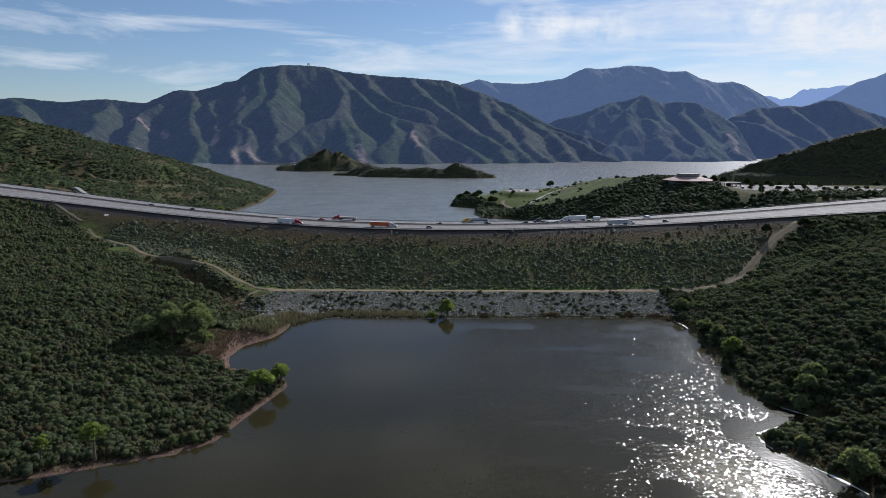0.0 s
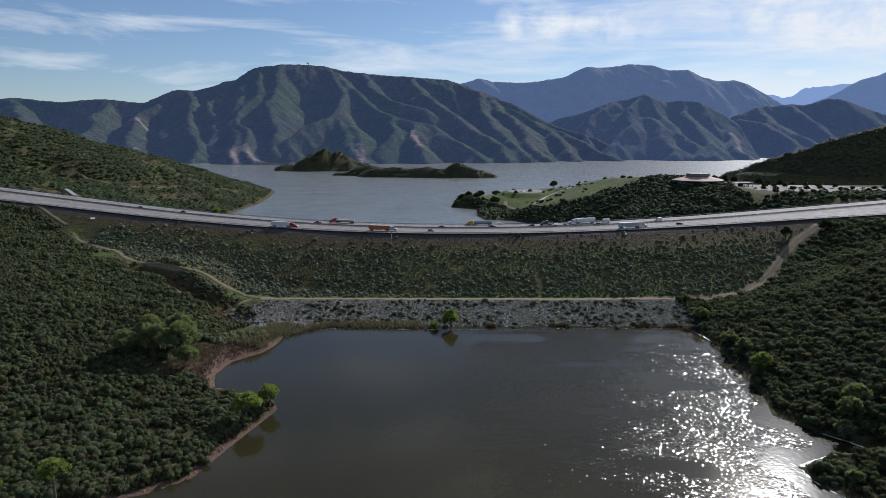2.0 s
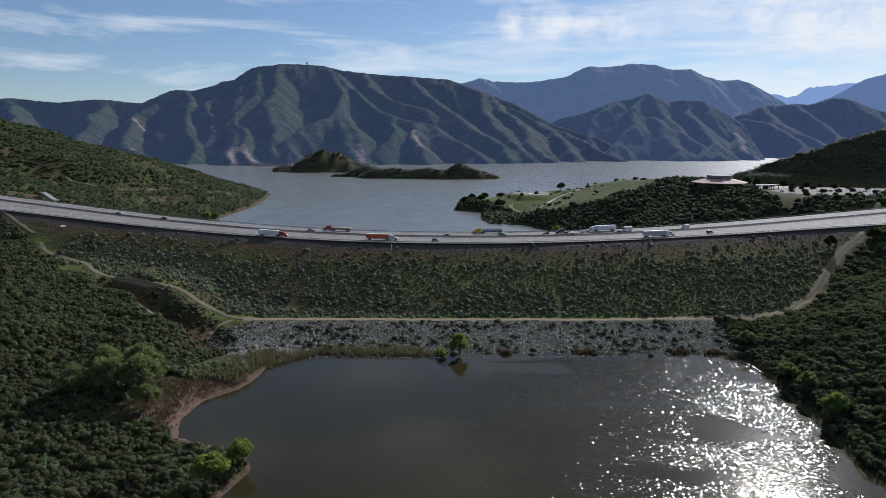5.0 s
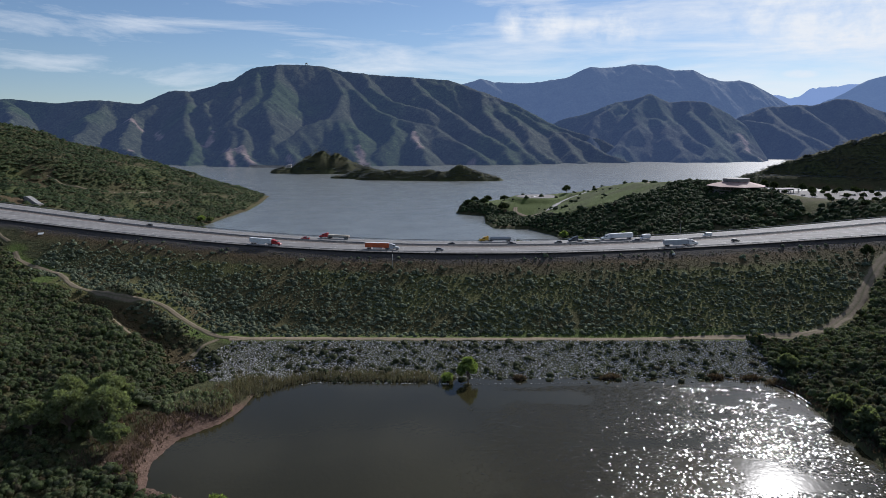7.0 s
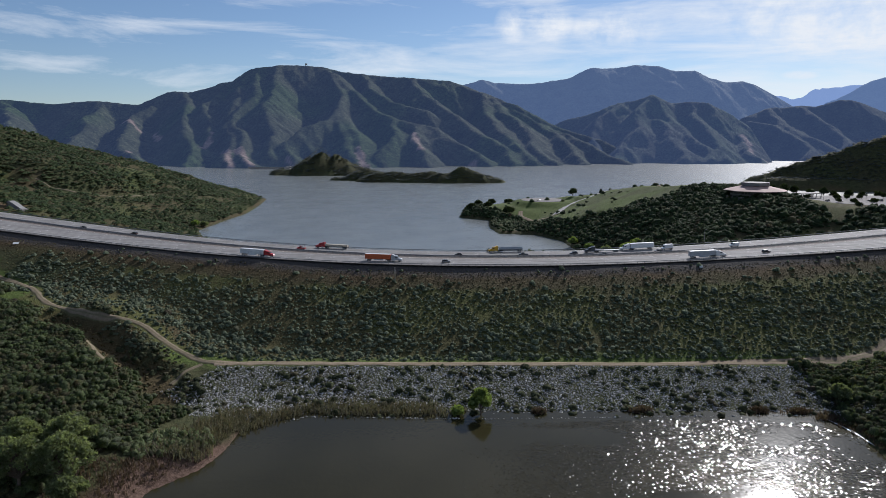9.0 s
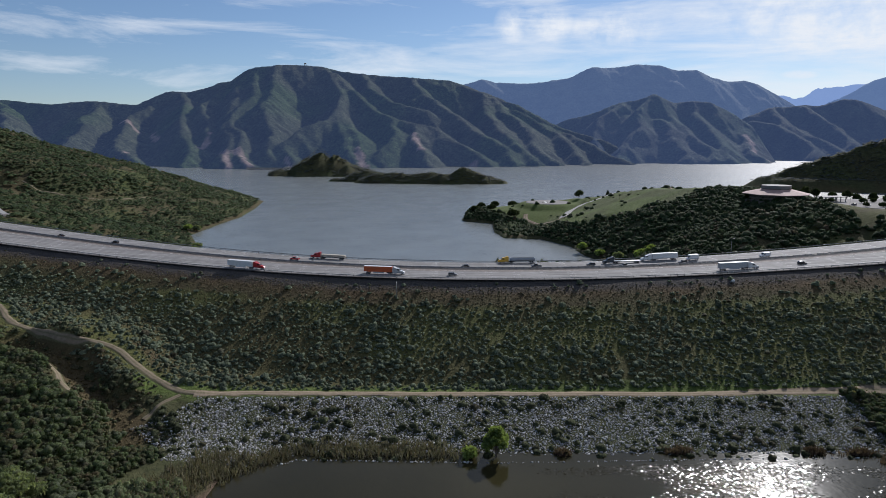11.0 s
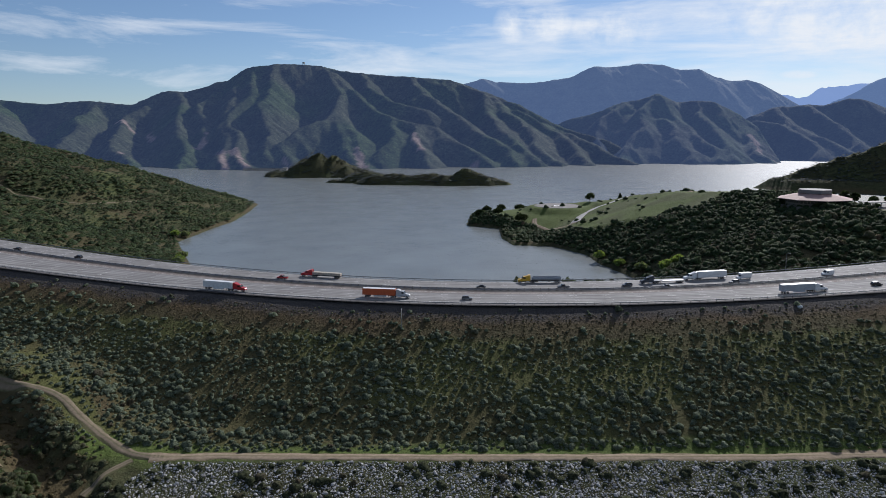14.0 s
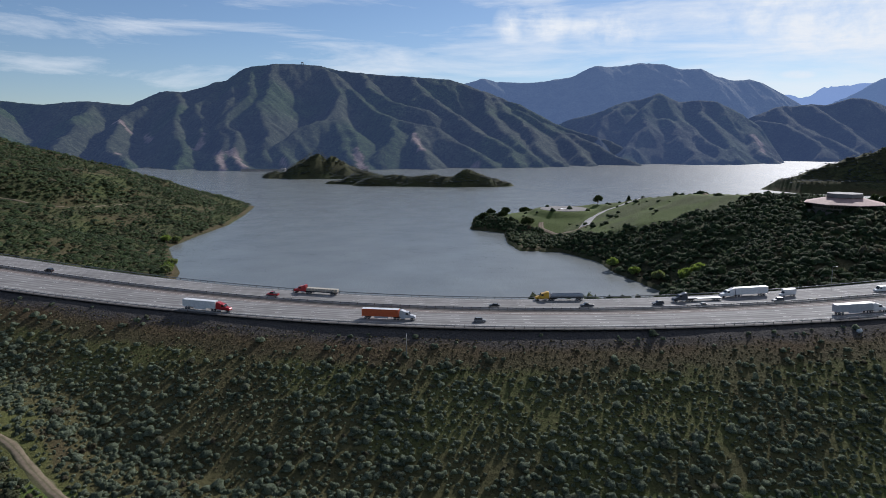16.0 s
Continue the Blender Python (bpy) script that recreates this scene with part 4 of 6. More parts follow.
plant("dry_brush", x, y, rng.uniform(0.3, 0.95, len(x)), rng.uniform(0.6, 1.0, len(x)), SMALL, DRYBUSH, "low dry brush and tufts on the sides of a gully", "brush")

# rock-armoured toe of the embankment
toe_zone = lambda x, y: (x > np.interp(y, (-112, -106, -95, -88, -78), (-70, -77, -92, -80, -74))) & (x < 192) & (y < BENCH_Y - 3) & (shore_distance(POND, x, y) > -0.6)
STONE = Nodes("riprap_stone")
STONE = STONE.done(STONE.mix(1.0, STONE.ramp(STONE.island(), (0.0, (0.19, 0.185, 0.18)), (0.55, (0.37, 0.362, 0.352)), (0.9, (0.50, 0.49, 0.475))), STONE.ramp(STONE.noise(3.0, 5), (0.3, (0.7,) * 3), (0.7, (1.1,) * 3)), "MULTIPLY"), 0.85)
ROCKS = []
for k in range(8):
    vs, fs = blob(1, 0.5, -2, 60 + k)
    ROCKS.append((vs * np.array([1.0, 0.75, 0.62]), fs))
x, y = scatter(0.72, -125, 206, -118, -74, lambda x, y: toe_zone(x, y) * 0.96, 0.5)
# the rocks by the middle of the waterline stand singly, the rest is one heap
single = (x > -14) & (x < 34) & (y < -98.5)
single &= np.cumsum(single) <= 300
size = np.clip(rng.gamma(4, 0.082, len(x)), 0.2, 0.9)
heap = plant("riprap", x[~single], y[~single], size[~single], np.ones((~single).sum()), ROCKS, STONE, "loose grey riprap rocks armouring the waterline", "rock", -0.05)
rock_mesh = []
for vs, fs in ROCKS:
    me = bpy.data.meshes.new("rock")
    me.from_pydata([tuple(v) for v in vs], [], [tuple(int(i) for i in f) for f in fs])
    me.materials.append(STONE)
    rock_mesh.append(me)
for k, (px, py, pr) in enumerate(zip(x[single], y[single], size[single])):
    rock = new("rock", rock_mesh[k % len(rock_mesh)])
    rock.parent = heap
    rock.matrix_world = pose(px, py, ground_at(px, py) + 0.22 * pr, rz=k * 2.4) @ Matrix.Scale(pr, 4)
RIPSHRUB = make_leaf("riprap_shrub_leaf", (0.048, 0.057, 0.030), (0.112, 0.124, 0.066), share=0.92)
x, y = scatter(3.6, -118, 206, -112, -75, lambda x, y: toe_zone(x, y) * (0.35 + 0.6 * smooth(0.40, 0.62, vnoise(x / 11, y / 7, 6))), 0.5)
plant("sagebrush", x, y, np.clip(rng.gamma(6, 0.19, len(x)), 0.5, 2.0), rng.uniform(0.75, 1.0, len(x)), MID, RIPSHRUB, "dark green shrubs growing between the riprap rocks", "sagebrush")


x, y = scatter(2.5, -178, -72, -114, -28, lambda x, y: smooth(19, 12, line_distance(RAVINE, x, y)[0]) * smooth(1.5, 3.5, line_distance(RAVINE, x, y)[0]) * smooth(2.6, 3.6, trail_distance(x, y)) * (0.2 + 0.6 * smooth(0.3, 0.6, vnoise(x / 8, y / 8, 79))))
plant("sagebrush", x, y, np.clip(rng.gamma(6, 0.19, len(x)), 0.5, 2.0), rng.uniform(0.8, 1.1, len(x)), MID, RIPSHRUB, "dark green shrubs on the sides of a gully", "sagebrush")

# reeds and dead brush by the water
def reeds(name, x, y, height, material, label, blades=9, spread=0.9):
    n = len(x)
    z = np.maximum(land(x, y), -0.2)
    k = n * blades
    bx, by = np.repeat(x, blades) + rng.normal(0, spread, k), np.repeat(y, blades) + rng.normal(0, spread, k)
    bz, h = np.repeat(z, blades) - 0.1, np.repeat(height, blades) * rng.uniform(0.6, 1.1, k)
    a, w = rng.uniform(0, np.pi, k), rng.uniform(0.10, 0.26, k)
    lx, ly = rng.normal(0, 0.22, k) * h, rng.normal(0, 0.22, k) * h
    p0 = np.stack([bx - np.cos(a) * w, by - np.sin(a) * w, bz], 1)
    p1 = np.stack([bx + np.cos(a) * w, by + np.sin(a) * w, bz], 1)
    p2 = np.stack([bx + lx + np.cos(a) * w * 0.5, by + ly + np.sin(a) * w * 0.5, bz + h], 1)
    p3 = np.stack([bx + lx - np.cos(a) * w * 0.5, by + ly - np.sin(a) * w * 0.5, bz + h * 0.93], 1)
    v = np.stack([p0, p1, p2, p3], 1).reshape(-1, 3)
    return tagged(mesh_of(name, v, np.arange(4 * k).reshape(-1, 4), material), label, "reeds", kind="stuff")


REED = make_leaf("reed", (0.145, 0.135, 0.098), (0.26, 0.24, 0.17), (0.21, 0.17, 0.12), 0.75)
TWIG = make_leaf("dead_twig", (0.09, 0.065, 0.05), (0.19, 0.14, 0.11), (0.12, 0.08, 0.06), 0.6)
WILLOW = make_leaf("willow_leaf", (0.145, 0.18, 0.092), (0.25, 0.29, 0.15), (0.18, 0.19, 0.115), 0.9, 0.42)
SPRING = make_leaf("spring_leaf", (0.165, 0.22, 0.062), (0.275, 0.35, 0.108), (0.22, 0.28, 0.10), 0.92, 0.42)
OAK = make_leaf("oak_leaf", (0.025, 0.036, 0.014), (0.055, 0.075, 0.028), (0.06, 0.07, 0.035), 0.94)
pond_d = lambda x, y: shore_distance(POND, x, y)
x, y = scatter(1.5, -90, 40, -150, -96, lambda x, y: smooth(11, 7, pond_d(x, y) + 4 * fbm(x / 9, y / 9, 2, 3)) * smooth(1.0, 2.5, pond_d(x, y)) * ((y > -128) | (x < -52)) * smooth(34, 26, x))
reeds("reeds", x, y, rng.uniform(1.6, 3.2, len(x)), REED, "grey-brown reeds in a band along the waterline")
x, y = scatter(1.6, -82, -40, -150, -112, lambda x, y: smooth(22, 14, pond_d(x, y)) * smooth(3, 6, pond_d(x, y)))
reeds("reeds", x, y, rng.uniform(1.8, 3.4, len(x)), REED, "grey-brown reed bed behind the muddy corner of the pond")
x, y = scatter(1.6, -170, -25, -345, -150, lambda x, y: smooth(9, 6, pond_d(x, y)) * smooth(1.2, 3.0, pond_d(x, y)) * 0.8)
reeds("dead_brush", x, y, rng.uniform(0.5, 1.5, len(x)), TWIG, "reddish dead brush on the muddy bank", 8, 0.8)
x, y = scatter(1.5, 148, 200, -300, -108, lambda x, y: smooth(9, 6, pond_d(x, y)) * smooth(0.8, 2.2, pond_d(x, y)) * 0.8)
reeds("dead_brush", x, y, rng.uniform(0.6, 1.8, len(x)), TWIG, "brown dead brush on the pond bank", 8, 0.8)
for cx, cy, w in ((104, -111, 5), (151, -111, 3.6), (64, -112, 2.2), (166, -112, 4.5), (175, -118, 5)):
    x, y = cx + rng.normal(0, w * 0.45, 40), cy + 1.5 + np.abs(rng.normal(0, 1.2, 40))
    reeds("dead_brush", x, y, rng.uniform(1.2, 2.6, 40), TWIG, "bare brown bush at the water's edge", 10, 0.6)

# the wet corner: willow thicket and matted dead brush
x, y = scatter(1.9, -86, -50, -156, -130, lambda x, y: smooth(1.15, 0.85, np.hypot((x + 68) / 14, (y + 143 - 0.25 * (x + 68)) / 8.5) + 0.4 * fbm(x / 5, y / 5, 2, 44)) * smooth(2, 4, pond_d(x, y)))
plant("willow_thicket", x, y, rng.uniform(1.0, 2.1, len(x)), rng.uniform(0.9, 1.4, len(x)), MID, WILLOW, "low thicket of light green willow on the mud", "willow")
x, y = scatter(1.7, -95, -45, -192, -140, lambda x, y: smooth(26, 20, pond_d(x, y)) * smooth(3.5, 6, pond_d(x, y) + 3 * fbm(x / 8, y / 8, 2, 45)) * (y < -150 + 0.3 * (x + 68)) * 0.85)
reeds("dead_brush", x, y, rng.uniform(0.7, 2.0, len(x)), TWIG, "matted reddish-grey dead brush behind the mud flat", 8, 0.9)

# far shores
lake_d = lambda x, y: shore_distance(LAKE, x, y)
ROUND = [bush_template(2, 0.5, -0.2, 12, 0.09, 95 + k) for k in range(8)]
FARB = [bush_template(1, 0.45, -0.35, 10, 0.10, 80 + k) for k in range(8)]
x, y = scatter(3.9, -900, -180, 110, 1150, lambda x, y: smooth(3, 8, lake_d(x, y)) * smooth(14, 22, y - road_far(x)) * (1 - 0.88 * smooth(1.25, 0.8, np.hypot((x + 442) / 62, (y - 272) / 30) + 0.5 * fbm(x / 20, y / 20, 3, 99))) * smooth(3.5, 6, line_distance([(a, b, 0) for a, b in HEAD_TRAIL], x, y)[0]) * (0.75 + 0.25 * smooth(0.3, 0.5, vnoise(x / 30, y / 30, 14))) * (1 - 0.45 * smooth(0.58, 0.74, vnoise(x / 34, y / 60, 61))) * (1 - 0.6 * smooth(0.70, 0.80, vnoise(x / 26, y / 55, 62))))
plant("scrub", x, y, np.clip(rng.gamma(4, 0.68, len(x)) * (0.7 + 0.6 * vnoise(x / 40, y / 40, 64)), 0.9, 6), rng.uniform(0.7, 1.1, len(x)), FARB, FAR_SCRUB, "dense green scrub covering the headland across the highway", "scrub")


def point_keep(x, y):
    bare = meadow_mask(x, y)
    shore = smooth(16, 8, lake_d(x, y)) * (y < 560)
    bare = bare * (1 - 0.8 * shore) * (1 - 0.6 * smooth(110, 80, x))
    lot = (x > 345) & (y > 160) & (y < 300)
    return smooth(1, 5, lake_d(x, y)) * smooth(5, 12, y - road_far(x)) * (1 - 0.97 * bare) * ~lot * (0.7 + 0.3 * smooth(0.28, 0.5, vnoise(x / 24, y / 24, 15))) * (1 - 0.85 * smooth(0.68, 0.78, vnoise(x / 50 + y / 90, y / 16, 16)))


x, y = scatter(3.3, 45, 540, 55, 800, point_keep)
plant("scrub", x, y, np.clip(rng.gamma(7, 0.36, len(x)), 1.2, 4.4), rng.uniform(0.85, 1.1, len(x)), ROUND, FAR_SCRUB, "dark green oak scrub on the slopes of the peninsula", "scrub")
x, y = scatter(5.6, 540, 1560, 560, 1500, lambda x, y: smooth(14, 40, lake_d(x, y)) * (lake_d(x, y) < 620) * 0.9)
plant("scrub", x, y, np.clip(rng.gamma(6, 0.52, len(x)), 1.5, 5), rng.uniform(0.6, 0.9, len(x)), FARB, HAZED_SCRUB, "dark haze-tinted scrub on the shaded hill beyond the lake arm", "scrub")
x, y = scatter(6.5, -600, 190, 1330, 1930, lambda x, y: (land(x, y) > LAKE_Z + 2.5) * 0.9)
plant("scrub", x, y, np.clip(rng.gamma(7, 0.6, len(x)), 2, 7), rng.uniform(0.4, 0.7, len(x)), FARB, HAZED_SCRUB, "dark haze-tinted scrub covering the small lake islands", "scrub")


# ---- tools for things ----
def box(bm, x0, x1, y0, y1, z0, z1, bevel=0.0):
    made = bmesh.ops.create_cube(bm, size=1, matrix=Matrix.Translation(((x0 + x1) / 2, (y0 + y1) / 2, (z0 + z1) / 2)) @ Matrix.Diagonal((x1 - x0, y1 - y0, z1 - z0, 1)))
    if bevel:
        edges = {e for v in made["verts"] for e in v.link_edges}
        bmesh.ops.bevel(bm, geom=list(edges), offset=bevel, segments=2, affect="EDGES", profile=0.7)
    return bm


def rod(bm, a, b, r0, r1, sides=8):
    a, b = Vector(a), Vector(b)
    d = b - a
    m = Matrix.Translation((a + b) / 2) @ d.to_track_quat("Z", "Y").to_matrix().to_4x4()
    bmesh.ops.create_cone(bm, cap_ends=True, segments=sides, radius1=r0, radius2=r1, depth=d.length, matrix=m)
    return bm


def prism(bm, profile, y0, y1, bevel=0.0):
    """A side outline (x, z) drawn out across y."""
    a = [bm.verts.new((x, y0, z)) for x, z in profile]
    b = [bm.verts.new((x, y1, z)) for x, z in profile]
    n = len(profile)
    faces = [bm.faces.new(a), bm.faces.new(b[::-1])]
    for k in range(n):
        faces.append(bm.faces.new((a[k], b[k], b[(k + 1) % n], a[(k + 1) % n])))
    bmesh.ops.recalc_face_normals(bm, faces=faces)
    if bevel:
        bmesh.ops.bevel(bm, geom=list({e for f in faces for e in f.edges}), offset=bevel, segments=2, affect="EDGES", profile=0.7)
    return bm


def thing(name, m, label, category, group=""):
    ob = new(name)
    ob.matrix_world = m
    ob.empty_display_size = 0.5
    return tagged(ob, label, category, group)


# ---- rails and markings of the highway ----
STEEL = make_plain("weathered_steel", (0.30, 0.29, 0.28), 0.5, 0.6, vary=0.25, scale=2)
TIMBER = make_plain("dark_timber", (0.07, 0.055, 0.04), 0.9, vary=0.3, scale=3)
CONCRETE = make_plain("grey_concrete", (0.27, 0.26, 0.25), 0.85, vary=0.2, scale=0.8, bump=0.2)
WHITE = make_plain("road_paint", (0.62, 0.61, 0.58), 0.7, vary=0.2, scale=2)


def rail_beam(xs, ys, zs, lo, hi, thick, material, name, parent):
    """A corrugated beam with its own depth."""
    prof = [(0, lo), (thick, lo + (hi - lo) * 0.2), (0.2 * thick, (lo + hi) / 2), (thick, hi - (hi - lo) * 0.2), (0, hi), (-0.4 * thick, hi), (-0.4 * thick, lo)]
    n, m = len(prof), len(xs)
    v = np.concatenate([np.stack([xs, ys - p, zs + q], 1) for p, q in prof])
    f = []
    for k in range(n):
        a, b = np.arange(m - 1) + k * m, np.arange(m - 1) + ((k + 1) % n) * m
        f.append(np.stack([a, a + 1, b + 1, b], 1))
    ob = mesh_of(name, v, np.concatenate(f), material)
    ob.parent = parent
    return ob


def posts(xs, ys, zs, half, h, material, name, parent):
    """Square posts along a rail, in one mesh."""
    k = len(xs)
    c = np.array([(-1, -1, 0), (1, -1, 0), (1, 1, 0), (-1, 1, 0), (-1, -1, 1), (1, -1, 1), (1, 1, 1), (-1, 1, 1)], float)
    v = np.stack([xs, ys, zs], 1)[:, None] + c[None] * np.array([half, half, h])[None, None]
    fq = np.array([(0, 1, 5, 4), (1, 2, 6, 5), (2, 3, 7, 6), (3, 0, 4, 7), (4, 5, 6, 7)])
    f = (fq[None] + (np.arange(k) * 8)[:, None, None]).reshape(-1, 4)
    ob = mesh_of(name, v.reshape(-1, 3), f, material)
    ob.parent = parent
    ob["kind"] = "stuff"
    return ob


rx2 = np.arange(-480, 480, 2.0)
for fn, off, label in ((road_near, 0.2, "steel guard rail on dark posts at the edge of the embankment"), (road_far, -0.2, "steel guard rail on dark posts above the lake shore")):
    rail = thing("guard_rail", Matrix(), label, "guard rail")
    ys = fn(rx2) + off
    rail_beam(rx2, ys, road_z(rx2), 0.50, 0.86, 0.10, STEEL, "beam", rail)
    px = np.arange(-480, 480, 3.8)
    posts(px, fn(px) + off + 0.14, road_z(px) - 0.5, 0.11, 1.40, TIMBER, "posts", rail)
barrier = thing("median_barrier", Matrix(), "double steel barrier on dark posts along the median", "barrier")
for off in (-1.0, 1.0):
    rail_beam(rx2, road_mid(rx2) + off, road_z(rx2), 0.45, 0.95, 0.10, STEEL, "beam", barrier)
    px = np.arange(-480, 480, 3.8)
    posts(px, road_mid(px) + off * 0.88, road_z(px), 0.12, 1.0, TIMBER, "posts", barrier)

lanes = new("lane_markings", None)
tagged(lanes, "white painted edge lines and lane dashes on concrete", "road marking", kind="structure")
xs = np.arange(-480, 480, 1.0)


def stripes(fn, half, dash):
    v, f = [], []
    for a in np.arange(-480, 478, 14.6 if dash else 4.0):
        b = a + (3.6 if dash else 4.0)
        q = np.array([a, b])
        y, z = fn(q), road_z(q) + 0.02
        k = len(v)
        v += [(a, y[0] - half, z[0]), (b, y[1] - half, z[1]), (b, y[1] + half, z[1]), (a, y[0] + half, z[0])]
        f.append((k, k + 1, k + 2, k + 3))
    ob = mesh_of("line", v, f, WHITE)
    ob.parent = lanes


for lo, hi in ((lambda x: road_near(x) + 1.0, lambda x: road_mid(x) - 2.2), (lambda x: road_mid(x) + 2.2, lambda x: road_far(x) - 0.8)):
    for k, u in enumerate((0.13, 0.32, 0.50, 0.69, 0.88)):
        stripes(lambda x, u=u: lo(x) + u * (hi(x) - lo(x)), 0.09, 0 < k < 4)

# ---- trees ----
BARK = make_plain("grey_bark", (0.13, 0.10, 0.075), 0.95, vary=0.35, scale=3, bump=0.5)


def tree(x, y, height, spread, leaf, label, seed, group="", leaves=1500, size=0.30, bare=0.28, conifer=False, lobes=13):
    r = np.random.default_rng(seed)
    t = thing("tree", pose(x, y, ground_at(x, y) - 0.2), label, "tree", group)
    bm = bmesh.new()
    lean = r.normal(0, 0.04 * height, 2)
    fork = (lean[0] * 0.5, lean[1] * 0.5, height * (bare + 0.08))
    rod(bm, (0, 0, -0.3), fork, 0.035 * height, 0.022 * height)
    cen = []
    for k in range(lobes):
        u = (k + 0.5) / lobes
        if conifer:
            zc, rad = height * (bare + (1 - bare) * u), spread * (1.05 - u)
            a = k * 2.4
            c = np.array([math.cos(a) * rad * 0.45, math.sin(a) * rad * 0.45, zc])
            cen.append((c, max(0.4, rad * 0.6)))
            rod(bm, (0, 0, zc - 0.2), tuple(c), 0.010 * height, 0.004 * height, 5)
        else:
            a, q = k * 2.4 + r.uniform(-0.4, 0.4), math.sqrt(u) * spread * 0.72
            zc = height * (bare + 0.12 + (0.80 - bare) * (1 - 0.55 * u) * r.uniform(0.72, 1.0))
            c = np.array([math.cos(a) * q + lean[0], math.sin(a) * q + lean[1], zc])
            cen.append((c, spread * r.uniform(0.7, 1.5) / math.sqrt(lobes)))
            rod(bm, fork, tuple(c), 0.013 * height, 0.004 * height, 5)
    if conifer:
        rod(bm, fork, (lean[0], lean[1], height * 0.97), 0.02 * height, 0.004 * height)
    part("trunk", bm, BARK, t, "grey-brown trunk and limbs")
    n = leaves // lobes
    V = []
    for c, rad in cen:
        d = r.normal(0, 1, (n, 3))
        d /= np.linalg.norm(d, axis=1)[:, None]
        p = c + d * (rad * r.uniform(0.35, 1.0, (n, 1)) ** 0.7 * 1.2) * np.array([1, 1, 0.8])
        e1, e2 = r.normal(0, size, (n, 3)), r.normal(0, size, (n, 3))
        V.append(np.stack([p - e1, p + e2, p + e1, p - e2], 1).reshape(-1, 3))
    V = np.concatenate(V)
    crown = mesh_of("crown", V, np.arange(len(V)).reshape(-1, 4), leaf)
    crown.parent = t
    return t


pond_trees = "trees round the pond"
tree(41, -111, 11.5, 5.2, SPRING, "bright green rounded tree standing at the waterline", 1, pond_trees, 3200, 0.30, 0.12)
tree(32, -111.5, 5.0, 3.2, SPRING, "small yellow-green sapling among the shore rocks", 2, pond_trees, 900, 0.26, 0.1)
tree(-37, -229, 13.0, 6.0, SPRING, "yellow-green spring tree leaning over the bank", 3, pond_trees, 4200, 0.26, 0.25, lobes=18)
tree(-31, -217, 10.5, 4.4, SPRING, "slender yellow-green tree on the grassy point", 4, pond_trees, 2400, 0.26, 0.15)
for k, (x, y, h, s) in enumerate(((-84, -170, 19, 9.5), (-97, -173, 18, 9), (-108, -176, 14, 7.5), (-91, -158, 19, 9), (-103, -162, 17, 9), (-79, -178, 11, 6))):
    tree(x, y, h, s, WILLOW, "spreading grey-green willow above the scrub", 10 + k, pond_trees, 5200, 0.26, 0.15, lobes=30)
tree(-76, -281, 14, 4.6, SPRING, "thin light-green cottonwood with a pale trunk", 20, pond_trees, 1500, 0.26, 0.4)
tree(-92, -284, 11.5, 2.4, SPRING, "narrow light-green cottonwood sapling", 21, pond_trees, 900, 0.26, 0.2)
tree(-54, -271, 4.0, 1.6, WILLOW, "small pale green shrub tree on the bank", 22, pond_trees, 500, 0.24, 0.1)
for k, (x, y, h, s, leaf) in enumerate(((177, -186, 10, 4.6, SPRING), (180, -150, 8.5, 4.2, WILLOW), (181, -163, 8, 4, WILLOW), (184, -106, 9, 4.5, WILLOW), (188, -99, 8, 4, OAK), (184, -237, 10, 5, WILLOW), (190, -231, 9, 5, WILLOW), (178, -243, 8, 3.6, WILLOW), (167, -293, 12, 6, WILLOW), (176, -302, 12, 6, WILLOW), (163, -272, 5, 2.6, WILLOW))):
    tree(x, y, h, s, leaf, "light green tree on the brushy pond bank" if leaf is not OAK else "dark oak on the brushy pond bank", 30 + k, pond_trees, 1900, 0.32, 0.2)
tree(285, -3, 8, 4, OAK, "dark rounded oak below the highway edge", 45, "", 1500, 0.34, 0.1)
tree(318, 4, 8, 5, OAK, "dark rounded oak at the top of the dirt track", 46, "", 1600, 0.36, 0.1)
lake_trees = "trees on the lake shore"
for k, (x, y, h, s) in enumerate(((70, 610, 8, 8), (82, 640, 9, 7), (95, 600, 9, 8), (120, 545, 10, 9), (104, 655, 11, 8), (140, 690, 12, 8), (152, 700, 13, 7), (228, 628, 13, 7), (132, 668, 9, 8))):
    tree(x, y, h, s, OAK, "dark round-crowned oak on the grassy peninsula", 50 + k, lake_trees, 1500, 0.55, 0.1)
tree(279, 656, 12.5, 5, OAK, "tall conifer on the crest of the grassy rise", 62, lake_trees, 1600, 0.5, 0.12, True, 18)
for k, (x, y, h, s, leaf) in enumerate(((166, 322, 8, 6, SPRING), (176, 288, 7, 5, SPRING), (186, 258, 8, 6, WILLOW), (200, 238, 7, 7, SPRING), (208, 235, 6, 6, SPRING), (-225, 300, 8, 6, WILLOW), (-232, 318, 7, 5, SPRING), (-292, 480, 8, 6, WILLOW), (-300, 470, 8, 6, SPRING), (-240, 345, 7, 6, WILLOW))):
    tree(x, y, h, s, leaf, "fresh green willow at the lake's edge", 70 + k, lake_trees, 1300, 0.5, 0.08)

